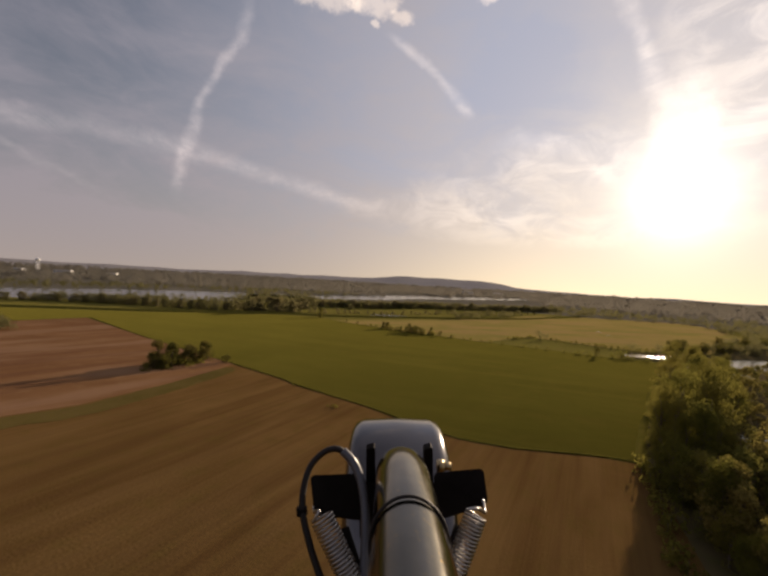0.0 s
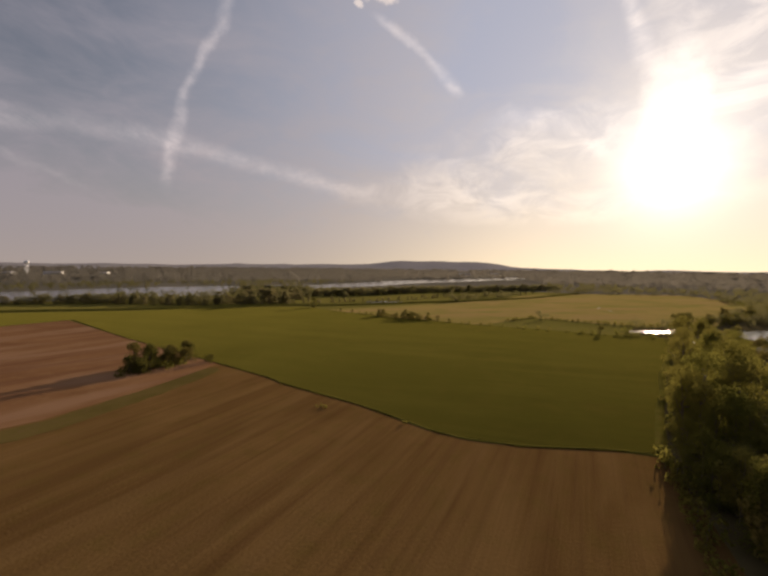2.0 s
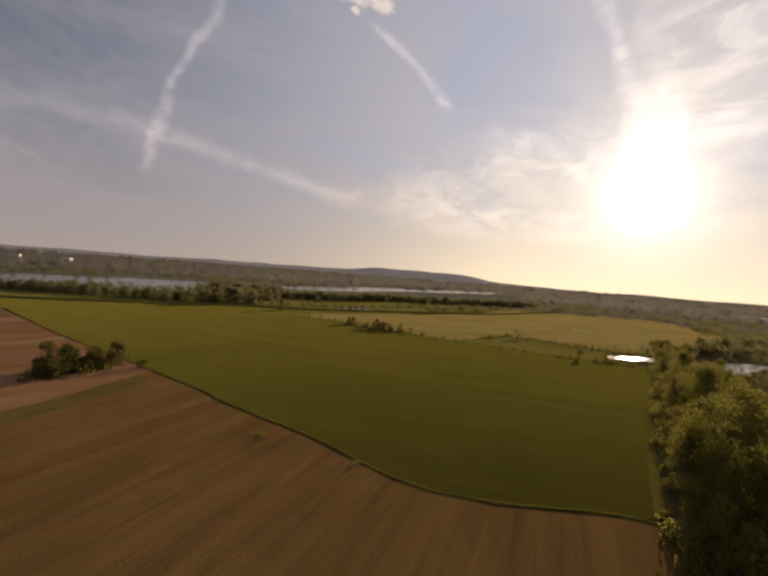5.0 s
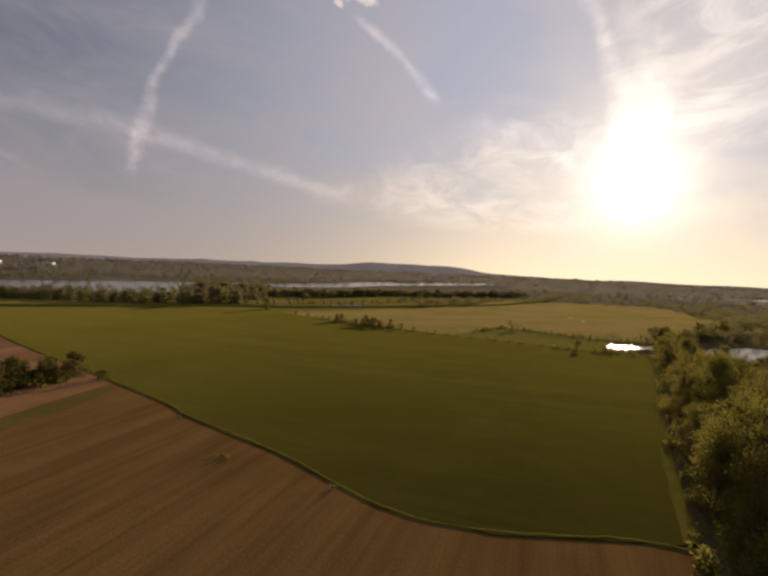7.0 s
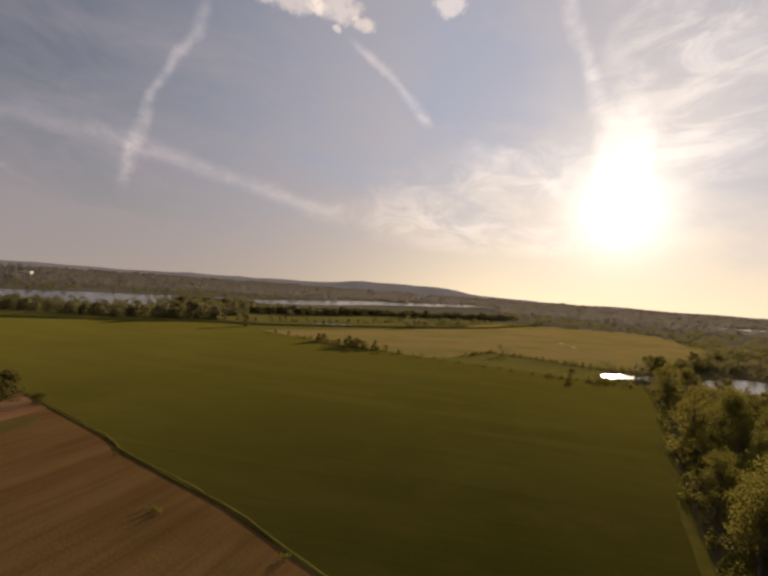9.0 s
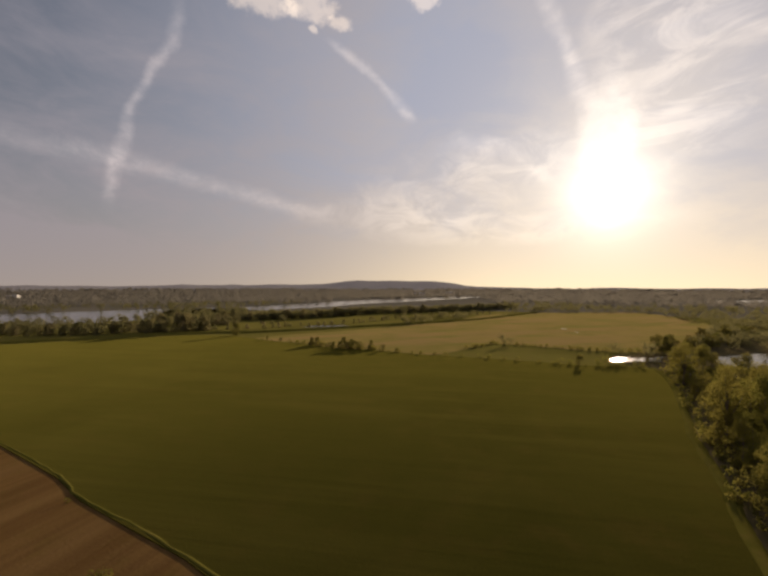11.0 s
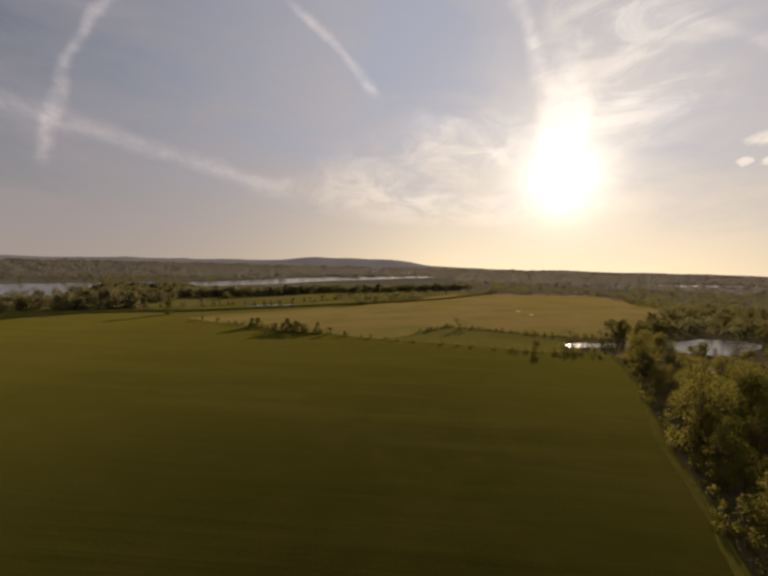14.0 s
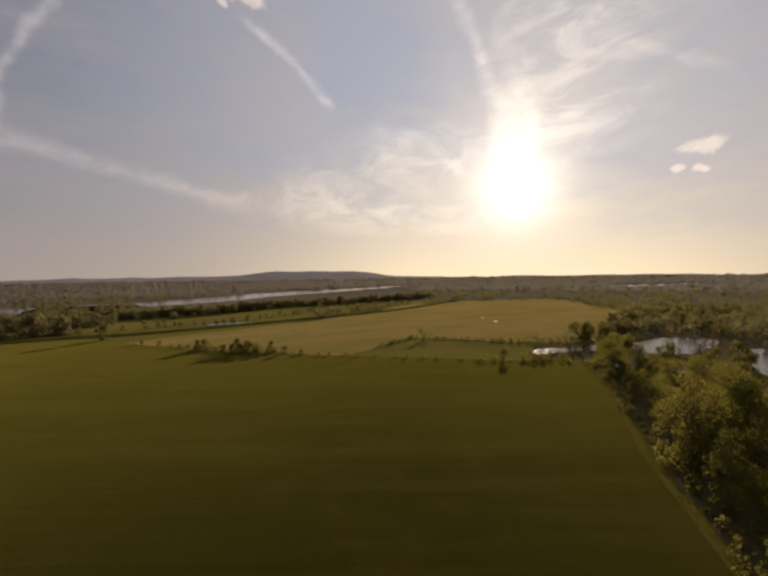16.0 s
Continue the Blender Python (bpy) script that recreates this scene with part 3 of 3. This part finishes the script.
for row, (off, step, kinds, scale) in enumerate(((4.5, 5.4, TALL, 0.78), (11.5, 6.0, TALL, 0.95), (20, 7.5, TALL, 0.9))):
    for x, y in along([(x + off * 0.80, y - off * 0.6) for x, y in EDGE], step, rng, 1.8):
        if row == 2 and (y > 190 or y < 122) or row == 1 and y < 84:
            continue
        plant(kinds, x, y, rng, scale * (0.86 - 0.30 * min(1.0, max(0.0, (y - 120) / 90))), 0.2, "tree belt")
for x, y in along([(64, 97), (87, 129), (112, 162), (155, 218), (168, 240)], 4.2, rng, 1.2):
    plant(SHRUB, x + 1.5, y - 1.0, rng, 1.0, 0.4, "shrubs at the belt's foot")
for x, y in along([(60, 92), (55, 76), (48, 60), (44, 40), (48, 10)], 6.0, rng, 1.5):
    plant(TALL, x + 6, y, rng, 0.5, 0.25, "tree belt")
for x, y in list(along([(68, 88), (60, 70), (55, 52), (56, 34)], 4.6, rng, 2.2)) + list(along([(76, 82), (68, 64), (63, 46)], 5.0, rng, 2.5)):
    plant(PALE, x, y, rng, 1.0, 0.25, "willows at the creek")
for x, y in along([(70, 84), (62, 68), (56, 52), (54, 36)], 2.4, rng, 4.0):
    plant(SHRUB, x, y, rng, 1.8, 0.4, "shrubs at the belt's foot")
for x, y in along([(62, 94), (57, 80), (46, 60), (40, 40)], 2.8, rng, 1.0):
    plant(SHRUB, x + 1.0, y, rng, 1.3, 0.3, "shrubs at the belt's foot")
for x, y in along([(78, 84), (70, 66), (66, 48), (70, 20)], 6.5, rng, 3.0):
    plant(PALE, x + 4, y, rng, 1.0, 0.25, "willows at the creek")
for x, y in along([(88, 96), (82, 74), (80, 54), (90, 30)], 7.0, rng, 3.0):
    plant(PALE, x + 3, y, rng, 0.85, 0.25, "willows at the creek")
# the grove in the reddish soil
for x, y in [(-92, 173), (-88, 178), (-84, 184), (-80, 190), (-90, 184), (-87, 190), (-94, 179), (-82, 195)]:
    x, y = x + 4, y - 12.5
    plant(HEDGE, x, y, rng, 1.0, 0.15, "grove in the reddish soil")
    plant(HEDGE, x + rng.uniform(-4, 4), y + rng.uniform(-4, 2), rng, 0.75, 0.2, "grove in the reddish soil")
    plant(SHRUB, x + rng.uniform(-3, 3), y - 4.5, rng, 1.5, 0.3, "grove in the reddish soil")
    plant(HEDGE, x + rng.uniform(-3, 3), y + rng.uniform(-2, 4), rng, 0.9, 0.2, "grove in the reddish soil")
    plant(SHRUB, x - 1.5 + rng.uniform(-2, 2), y - 3, rng, 1.3, 0.3, "grove in the reddish soil")
for x, y in ((-68, 180), (-66, 178)):
    plant(HEDGE, x, y, rng, 0.5, 0.1, "grove in the reddish soil")
# the hedge row at the far end of the green field
for x, y in [(-58, 392), (-30, 364), (-20, 358), (3, 334), (8, 330), (13, 326), (17, 322), (21, 320), (25, 317), (29, 316), (33, 313), (38, 311),
             (46, 307), (54, 303), (137, 254), (134, 256), (130, 258), (152, 252), (146, 252), (157, 250), (161, 247), (166, 250), (172, 252), (178, 252), (186, 250)]:
    if x < 100 or (x, y) == (137, 254):
        plant(HEDGE, x, y, rng, 0.62, 0.35, "field hedge")
    else:
        plant(SHRUB, x, y, rng, 1.7, 0.35, "field hedge")
    if 0 < x < 42:
        plant(HEDGE, x + rng.uniform(-3, 3), y + rng.uniform(1, 5), rng, 0.6, 0.4, "field hedge")
        plant(SHRUB, x + rng.uniform(-3, 3), y - 1, rng, 1.1, 0.4, "field hedge")
        plant(SHRUB, x + rng.uniform(-3, 3), y + 2, rng, 1.5, 0.4, "field hedge")
for x, y in along([(-33, 366), (43, 308), (105, 273), (137, 253), (165, 241)], 8, rng, 1.2):
    plant(SHRUB, x, y, rng, 1.0, 0.4, "field hedge shrubs")
for x, y in along([(100, 312), (124, 331), (151, 312), (172, 294), (224, 282)], 2.2, rng, 1.3):
    plant(SHRUB, x, y, rng, 0.95, 0.4, "pasture hedge shrubs")
# weeds along the verge
for x, y in [(-13, 126), (-12, 125), (-14.5, 126.5), (-30, 147), (10, 114), (-75, 185)]:
    plant(SHRUB, x, y, rng, 0.45, 0.2, "weeds on the verge")
# marsh brush round the ponds
count = 0
while count < 165:
    x, y = rng.uniform(95, 330), rng.uniform(60, 300)
    if not inside(x, y, [(100, 95), (125, 140), (150, 180), (185, 232), (205, 232), (225, 285), (330, 330), (330, 120), (130, 60)]) or any(
            inside(x, y, p) for p in (POND_A, POND_B)):
        continue
    plant(BRUSH, x, y, rng, 0.8, 0.4, "marsh brush")
    count += 1
for x, y in along([(208, 238), (222, 232), (240, 238), (252, 246)], 4.0, rng, 1.5):
    plant(BRUSH, x, y, rng, 0.8, 0.3, "marsh brush")
for x, y in list(along([(150, 253), (170, 257), (190, 254), (206, 258)], 1.3, rng, 1.6)) + list(along([(160, 264), (185, 263), (208, 265)], 2.4, rng, 3)):
    plant(BRUSH, x, y, rng, 0.55, 0.35, "brush at the pond's edge")
for off in (26, 33, 41, 50):
    for x, y in along([(x + off * 0.8, y - off * 0.6) for x, y in EDGE[2:]], 7.5, rng, 3.0):
        plant(BRUSH + PALE[1:], x, y, rng, 0.85, 0.35, "marsh brush")
# woods behind the ponds
for x, y in list(along([(200, 278), (226, 290), (262, 300), (305, 335)], 5.0, rng, 4)) + list(along([(215, 296), (262, 315), (330, 350), (420, 378)], 6.0, rng, 6)) \
        + list(along([(292, 262), (312, 300), (360, 330), (440, 350)], 6.5, rng, 7)):
    plant(PALE + HEDGE[:1], x, y, rng, 0.72, 0.25, "woods behind the pond")
# wooded river bank: the near trees singly
for line, step, spread, scale in (
        ([(-400, 385), (-345, 402), (-270, 417), (-200, 410), (-150, 412)], 4.6, 4, 0.8),
        ([(-150, 418), (-120, 424), (-95, 432)], 3.4, 7, 1.2),
        ([(-140, 478), (-110, 470), (-90, 480)], 4.5, 9, 1.1),
        ([(-95, 440), (-55, 450), (-4, 467), (41, 492), (96, 545), (150, 566), (230, 600)], 8.0, 3, 0.5),
        ([(-110, 525), (-60, 540), (3, 560), (70, 620), (173, 650), (300, 700)], 6.0, 4, 1.0)):
    for x, y in along(line, step, rng, spread):
        plant(BANKS, x, y, rng, scale, 0.25, "trees along the river")
# and the bands behind them, too many to count
BANDS = [p for line, step, spread in (
    ([(-640, 250), (-560, 285), (-470, 335), (-400, 385)], 4.0, 4),
    ([(-345, 406), (-270, 421), (-200, 416), (-150, 418)], 4.5, 5),
    ([(-290, 432), (-230, 440), (-180, 436), (-150, 440)], 5.5, 5),
    ([(-135, 500), (-110, 490), (-85, 500)], 3.0, 12),
    ([(-160, 560), (-130, 540), (-100, 530)], 3.0, 10),
    ([(-105, 535), (-55, 548), (5, 570), (72, 630), (173, 660), (310, 710)], 3.0, 6),
    ([(-100, 545), (-50, 556), (10, 580), (75, 640), (173, 668), (320, 720)], 4.0, 7)) for p in along(line, step, rng, spread)]


def far_woods():
    """The woods beyond the river and the pasture, too many to count."""
    rng2 = np.random.default_rng(8)
    clear = [RIVER, PASTURE, [(-100, 620), (-60, 610), (0, 620), (75, 680), (173, 710), (320, 760), (470, 1280), (217, 1050), (80, 920), (0, 800), (-60, 750), (-105, 716)], [(-700, 240), (-700, 250), (-349, 330), (-60, 520), (170, 590), (60, 440), (170, 240), (60, 98), (-240, 250)],
             [(60, 60), (60, 100), (170, 245), (200, 285), (270, 285), (292, 255), (300, 150), (280, 0)],
             [(800, 790), (930, 1020), (1120, 1040), (1340, 1030), (1310, 930), (1120, 850), (960, 770)],
             [(-900, 100), (-349, 320), (-100, 400), (180, 560), (310, 650), (300, 690), (173, 640), (70, 610), (3, 552), (-60, 530), (-110, 510),
              (-150, 420), (-345, 400), (-560, 290), (-900, 190)]]
    near, far = [(x, y, 540) for x, y in BANDS], []
    for _ in range(14000):
        a = radians(rng2.uniform(-62, 88))
        r = 270 * math.exp(rng2.random() ** 0.82 * 2.65)
        x, y = 20 + r * math.sin(a), 60 + r * math.cos(a)
        if any(inside(x, y, p) for p in clear):
            continue
        if noise.noise((x * 0.006, y * 0.006, 1.0)) > 0.33 and r > 700:
            continue
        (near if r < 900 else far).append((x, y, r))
    pieces = []
    for x, y, r in near:
        h = rng2.uniform(6, 10.5) if r == 540 else rng2.uniform(5, 9.5)
        blobs = [(np.array([x + rng2.normal() * h * 0.22, y + rng2.normal() * h * 0.22, h * u]), h * rng2.uniform(0.2, 0.34)) for u in (0.25, 0.45, 0.6, 0.75)]
        pieces.append(leaf_cloud(rng2, blobs, 7.0, h * 0.105))
    quads = np.concatenate(pieces)
    tagged(new("woods", cloud_mesh("woods", quads, M_LEAF_BANK)), "mixed woods with early leaves beyond the fields", "woods", kind="stuff")
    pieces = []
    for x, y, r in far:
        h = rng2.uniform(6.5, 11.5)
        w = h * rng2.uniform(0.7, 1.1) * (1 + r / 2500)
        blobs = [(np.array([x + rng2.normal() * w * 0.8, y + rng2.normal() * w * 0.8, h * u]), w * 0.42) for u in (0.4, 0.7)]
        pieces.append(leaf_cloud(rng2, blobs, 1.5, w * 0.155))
    tagged(new("distant_woods", cloud_mesh("distant_woods", np.concatenate(pieces), M_LEAF_HAZED)), "distant woods to the horizon, pale with painted haze", "woods", kind="stuff")


far_woods()


def water_tower(x, y):
    """The white water tower of the town across the river."""
    root = tagged(new("water_tower"), "white water tower over distant woods", "water tower")
    root.location = (x, y, 0)
    white = simple("white_tank_paint", (0.8, 0.79, 0.76, 1), 0.5, 0, 0.3, 0.08)
    bm = bmesh.new()
    bmesh.ops.create_uvsphere(bm, u_segments=24, v_segments=12, radius=6.5, matrix=Matrix.Translation((0, 0, 39)) @ Matrix.Diagonal((1, 1, 0.72, 1)))
    part("tank", bm, white, root)
    for k in range(6):
        a = math.pi * k / 3
        bm = bmesh.new()
        limb(bm, (5.6 * math.cos(a), 5.6 * math.sin(a), -0.5), (4.6 * math.cos(a), 4.6 * math.sin(a), 37), 0.45, 0.35, 8)
        part("leg", bm, white, root)
    bm = bmesh.new()
    limb(bm, (0, 0, -0.5), (0, 0, 36), 0.9, 0.8, 10)
    part("riser", bm, white, root)


def town_building(x, y, w, d, h, turn):
    root = tagged(new("town_building"), "pale flat-roofed building across the river", "building")
    root.matrix_world = pose(x, y, 0, 0, 0, turn)
    pale = simple("pale_wall", (0.66, 0.63, 0.58, 1), 0.8, 0, 0.2, 0.15)
    bm = bmesh.new()
    bmesh.ops.create_cube(bm, size=1, matrix=Matrix.Translation((0, 0, h / 2)) @ Matrix.Diagonal((w, d, h, 1)))
    part("wall", bm, pale, root, "", False)
    bm = bmesh.new()
    bmesh.ops.create_cube(bm, size=1, matrix=Matrix.Translation((0, 0, h + 0.25)) @ Matrix.Diagonal((w + 0.8, d + 0.8, 0.5, 1)))
    part("roof", bm, simple("grey_roof", (0.3, 0.29, 0.28, 1), 0.9, 0, 0.2), root, "", False)
    for k in range(int(w // 7)):
        bm = bmesh.new()
        bmesh.ops.create_cube(bm, size=1, matrix=Matrix.Translation((-w / 2 + 4 + 7 * k, -d / 2 - 0.02, h * 0.6)) @ Matrix.Diagonal((3, 0.12, h * 0.3, 1)))
        part("window", bm, simple("dark_glass", (0.03, 0.03, 0.035, 1), 0.1, 0, 1.0), root, "", False)


water_tower(-1014, 1200)
for x, y, w, d, h, turn in ((-930, 1190, 42, 20, 13, 20), (-1090, 1230, 30, 18, 11, -10), (330, 1560, 40, 20, 12, 10), (470, 1640, 36, 18, 12, -25), (-820, 1240, 26, 16, 12, 5)):
    town_building(x, y, w, d, h, turn)


# ---------------------------------------------------------------- front of the aircraft, in flight
M_STEEL = simple("brushed_grey_tube", (0.128, 0.118, 0.098, 1), 0.13, 1.0, 14.0, 0.35, 0.06, 0.0, (0.26, 0.18, 0.07, 1))
M_FENDER = simple("silver_fender", (0.135, 0.128, 0.128, 1), 0.15, 1.0, 5.0, 0.15, 0.03, 0.0)
M_BLACK = simple("black_plate", (0.009, 0.006, 0.004, 1), 0.8, 0.0, 9.0, 0.3, 0.1, spec=0.12)
M_RUBBER = simple("black_rubber", (0.016, 0.011, 0.008, 1), 0.6, 0.0, 12.0, 0.3, 0.3, spec=0.3)
M_ZINC = simple("zinc_spring", (0.42, 0.40, 0.38, 1), 0.28, 1.0, 20.0, 0.3, 0.05)
M_BRASS = simple("plated_bolt", (0.50, 0.38, 0.20, 1), 0.3, 1.0, 20.0, 0.3, 0.05)

rig = tagged(new("aircraft_nose"), "silver tubular nose of an ultralight aircraft in flight", "aircraft")
rig.matrix_world = look(*PATH[0][1:])


def spot(x, y, d):
    """A place before the eye at the start: d metres ahead, x to the right and y down in parts of the lens's focal length of 830."""
    return Vector(((x - 784) / 830 * d, -(y - 588) / 830 * d, -d))


def tube(bm, points, radius, sides=14, cap=True):
    """A round bar along the points; radius may be one for each point."""
    pts = [Vector(p) for p in points]
    radii = radius if isinstance(radius, (list, tuple)) else [radius] * len(pts)
    rings, side = [], Vector((1, 0, 0))
    for i, (p, r) in enumerate(zip(pts, radii)):
        way = (pts[min(i + 1, len(pts) - 1)] - pts[max(i - 1, 0)]).normalized()
        side = (side - way * side.dot(way)).normalized()
        up = way.cross(side)
        rings.append([bm.verts.new(p + (side * math.cos(2 * math.pi * k / sides) + up * math.sin(2 * math.pi * k / sides)) * r) for k in range(sides)])
    for a, b in zip(rings, rings[1:]):
        for k in range(sides):
            bm.faces.new((a[k], a[(k + 1) % sides], b[(k + 1) % sides], b[k]))
    if cap:
        bm.faces.new(rings[0][::-1])
        bm.faces.new(rings[-1])


def curve(points, steps=10):
    """A smooth line through points in space."""
    out, k = [], len(points)
    for i in range(k - 1):
        p = [Vector(points[min(max(j, 0), k - 1)]) for j in (i - 1, i, i + 1, i + 2)]
        for s in range(steps):
            u = s / steps
            out.append(0.5 * ((2 * p[1]) + (p[2] - p[0]) * u + (2 * p[0] - 5 * p[1] + 4 * p[2] - p[3]) * u * u + (3 * p[1] - p[0] - 3 * p[2] + p[3]) * u ** 3))
    return out + [Vector(points[-1])]


def slab(corners, thick, bevel=0.004):
    """A plate with rounded corners from its four corners."""
    bm = bmesh.new()
    a = [Vector(c) for c in corners]
    n = (a[1] - a[0]).cross(a[3] - a[0]).normalized() * thick / 2
    top, low = [bm.verts.new(c + n) for c in a], [bm.verts.new(c - n) for c in a]
    bm.faces.new(top)
    bm.faces.new(low[::-1])
    for i in range(4):
        j = (i + 1) % 4
        bm.faces.new((top[i], low[i], low[j], top[j]))
    edges = [e for e in bm.edges if (e.verts[0] in top) != (e.verts[1] in top)]
    bmesh.ops.bevel(bm, geom=edges, offset=bevel, segments=4, affect="EDGES", profile=0.5)
    return bm


# the main tube runs forward under the eye and dips behind the front wheel
bm = bmesh.new()
line = curve([(0.016, -0.175, 0.05), (0.018, -0.186, -0.15), (0.0195, -0.197, -0.27), (0.0205, -0.206, -0.38), (0.021, -0.216, -0.46), (0.0215, -0.235, -0.505), (0.0215, -0.30, -0.53)], 8)
tube(bm, line, 0.0305, 40)
part("main_tube", bm, M_STEEL, rig, "scuffed grey metal tube")
bm = bmesh.new()
ring = [Vector((0.0198 + 0.0311 * math.cos(a), -0.2 + 0.0311 * math.sin(a), -0.318 - 0.012 * math.sin(a))) for a in (2 * math.pi * k / 40 for k in range(41))]
tube(bm, ring, 0.0014, 8)
part("cable_tie", bm, M_RUBBER, rig, "thin dark cable tie")
# fender over the front wheel: a thin arched sheet with rolled edges
bm = bmesh.new()
hub, reach = Vector((0.0235, -0.455, -0.74)), 0.206
profile = [(-0.088, -0.060), (-0.087, -0.035), (-0.083, -0.016), (-0.075, -0.005), (-0.062, 0.0), (0, 0.002), (0.062, 0.0), (0.075, -0.005), (0.083, -0.016), (0.087, -0.035), (0.088, -0.060)]
rows_out, rows_in = [], []
for k in range(29):
    a = radians(-5 + 190 * k / 28)
    for rows, inset in ((rows_out, 0.0), (rows_in, 0.003)):
        rows.append([bm.verts.new(hub + Vector((x * (1 - inset * 9), (reach + h - inset) * math.sin(a), (reach + h - inset) * math.cos(a)))) for x, h in profile])
for rows in (rows_out, rows_in):
    for a, b in zip(rows, rows[1:]):
        for k in range(len(profile) - 1):
            bm.faces.new((a[k], a[k + 1], b[k + 1], b[k]))
for e in (0, -1):
    for k in range(len(profile) - 1):
        bm.faces.new((rows_out[e][k], rows_out[e][k + 1], rows_in[e][k + 1], rows_in[e][k]))
for a, b, c, d in zip(rows_out, rows_out[1:], rows_in, rows_in[1:]):
    for k in (0, -1):
        bm.faces.new((a[k], b[k], d[k], c[k]))
part("fender", bm, M_FENDER, rig, "smooth silver front wheel fender")
bm = bmesh.new()
wheel = [hub + Vector((0, 0.135 * math.sin(a), 0.135 * math.cos(a))) for a in (2 * math.pi * k / 32 for k in range(33))]
tube(bm, wheel, 0.048, 14, False)
tyre = part("wheel", bm, M_RUBBER, rig, "black rubber tyre")
bm = bmesh.new()
bmesh.ops.create_cone(bm, cap_ends=True, segments=24, radius1=0.09, radius2=0.09, depth=0.05,
                      matrix=Matrix.Translation(hub) @ Matrix.Rotation(radians(90), 4, "Y"))
part("rim", bm, M_FENDER, tyre, "silver wheel rim")
# fork blades beside the tube
for xs in ((748, 766), (865, 882)):
    bm = slab([spot(xs[0], 912, 0.53), spot(xs[1], 908, 0.53), spot(xs[1] + 2, 1075, 0.55), spot(xs[0] - 2, 1075, 0.55)], 0.012, 0.003)
    part("fork_blade", bm, M_BLACK, rig, "", False)
bm = bmesh.new()
tube(bm, [spot(742, 1005, 0.56), spot(890, 1005, 0.56)], 0.018, 14)
part("fork_crown", bm, M_BLACK, rig)
for x, r in ((899, 0.0085), (913, 0.006)):
    bm = bmesh.new()
    bmesh.ops.create_cone(bm, cap_ends=True, segments=6 if r < 0.008 else 18, radius1=r, radius2=r, depth=0.010,
                          matrix=Matrix.Translation(spot(x, 952, 0.55)) @ Matrix.Rotation(radians(90), 4, "Y"))
    part("bolt", bm, M_BRASS, rig, "plated bolt")
# foot plates and their springs
part("foot_plate", slab([spot(634, 972, 0.50), spot(738, 968, 0.50), spot(742, 1062, 0.47), spot(642, 1050, 0.47)], 0.006, 0.006), M_BLACK, rig, "black steel foot plate", False)
part("foot_plate", slab([spot(884, 966, 0.50), spot(986, 957, 0.50), spot(996, 1030, 0.47), spot(900, 1060, 0.47)], 0.006, 0.006), M_BLACK, rig, "black steel foot plate", False)
part("cross_bar", slab([spot(735, 985, 0.53), spot(890, 985, 0.53), spot(890, 1100, 0.50), spot(735, 1100, 0.50)], 0.02, 0.004), M_BLACK, rig, "", False)


def spring(a, b, hook, turns, r, wire):
    a, b = Vector(a), Vector(b)
    way = (b - a).normalized()
    side = way.cross(Vector((0, 0, 1))).normalized()
    other = way.cross(side)
    pts = []
    for k in range(turns * 14 + 1):
        u, ang = k / (turns * 14), 2 * math.pi * k / 14
        pts.append(a.lerp(b, u) + (side * math.cos(ang) + other * math.sin(ang)) * r)
    bm = bmesh.new()
    tube(bm, pts, wire, 7)
    ob = part("coil_spring", bm, M_ZINC, rig, "bright zinc coil spring")
    bm = bmesh.new()
    tube(bm, curve([pts[0], a - way * 0.006, *hook], 6), wire * 1.2, 8)
    part("hook", bm, M_ZINC, ob)


spring(spot(657, 1055, 0.42), spot(722, 1195, 0.40), [spot(642, 1046, 0.44), spot(640, 1034, 0.46)], 18, 0.0112, 0.0014)
spring(spot(972, 1050, 0.42), spot(925, 1178, 0.40), [spot(990, 1046, 0.44), spot(986, 1020, 0.46)], 17, 0.0104, 0.0014)
for a, b in (((700, 1080, 0.45), (735, 1190, 0.42)), ((940, 1075, 0.46), (915, 1150, 0.44))):
    bm = bmesh.new()
    tube(bm, [spot(*a), spot(*b)], 0.007, 12)
    part("strut", bm, M_BLACK, rig)
# the brake cable loops out beside the tube
bm = bmesh.new()
tube(bm, curve([spot(660, 1195, 0.40), spot(632, 1110, 0.42), spot(617, 1030, 0.44), spot(630, 960, 0.46), spot(660, 924, 0.47), spot(692, 917, 0.47),
                spot(716, 940, 0.47)], 8), 0.0036, 10)
part("cable", bm, M_RUBBER, rig, "black cable loop")
bm = bmesh.new()
tube(bm, curve([spot(700, 920, 0.47), spot(722, 945, 0.465), spot(738, 985, 0.455), spot(746, 1040, 0.44), spot(746, 1100, 0.42), spot(742, 1190, 0.40)], 8), 0.0050, 12)
part("cable_sleeve", bm, simple("grey_sleeve", (0.10, 0.10, 0.11, 1), 0.35, 0.2), rig, "grey cable sleeve")
bm = bmesh.new()
tube(bm, [spot(616, 1036, 0.438), spot(617, 1050, 0.438)], 0.006, 12)
part("ferrule", bm, M_BLACK, rig)
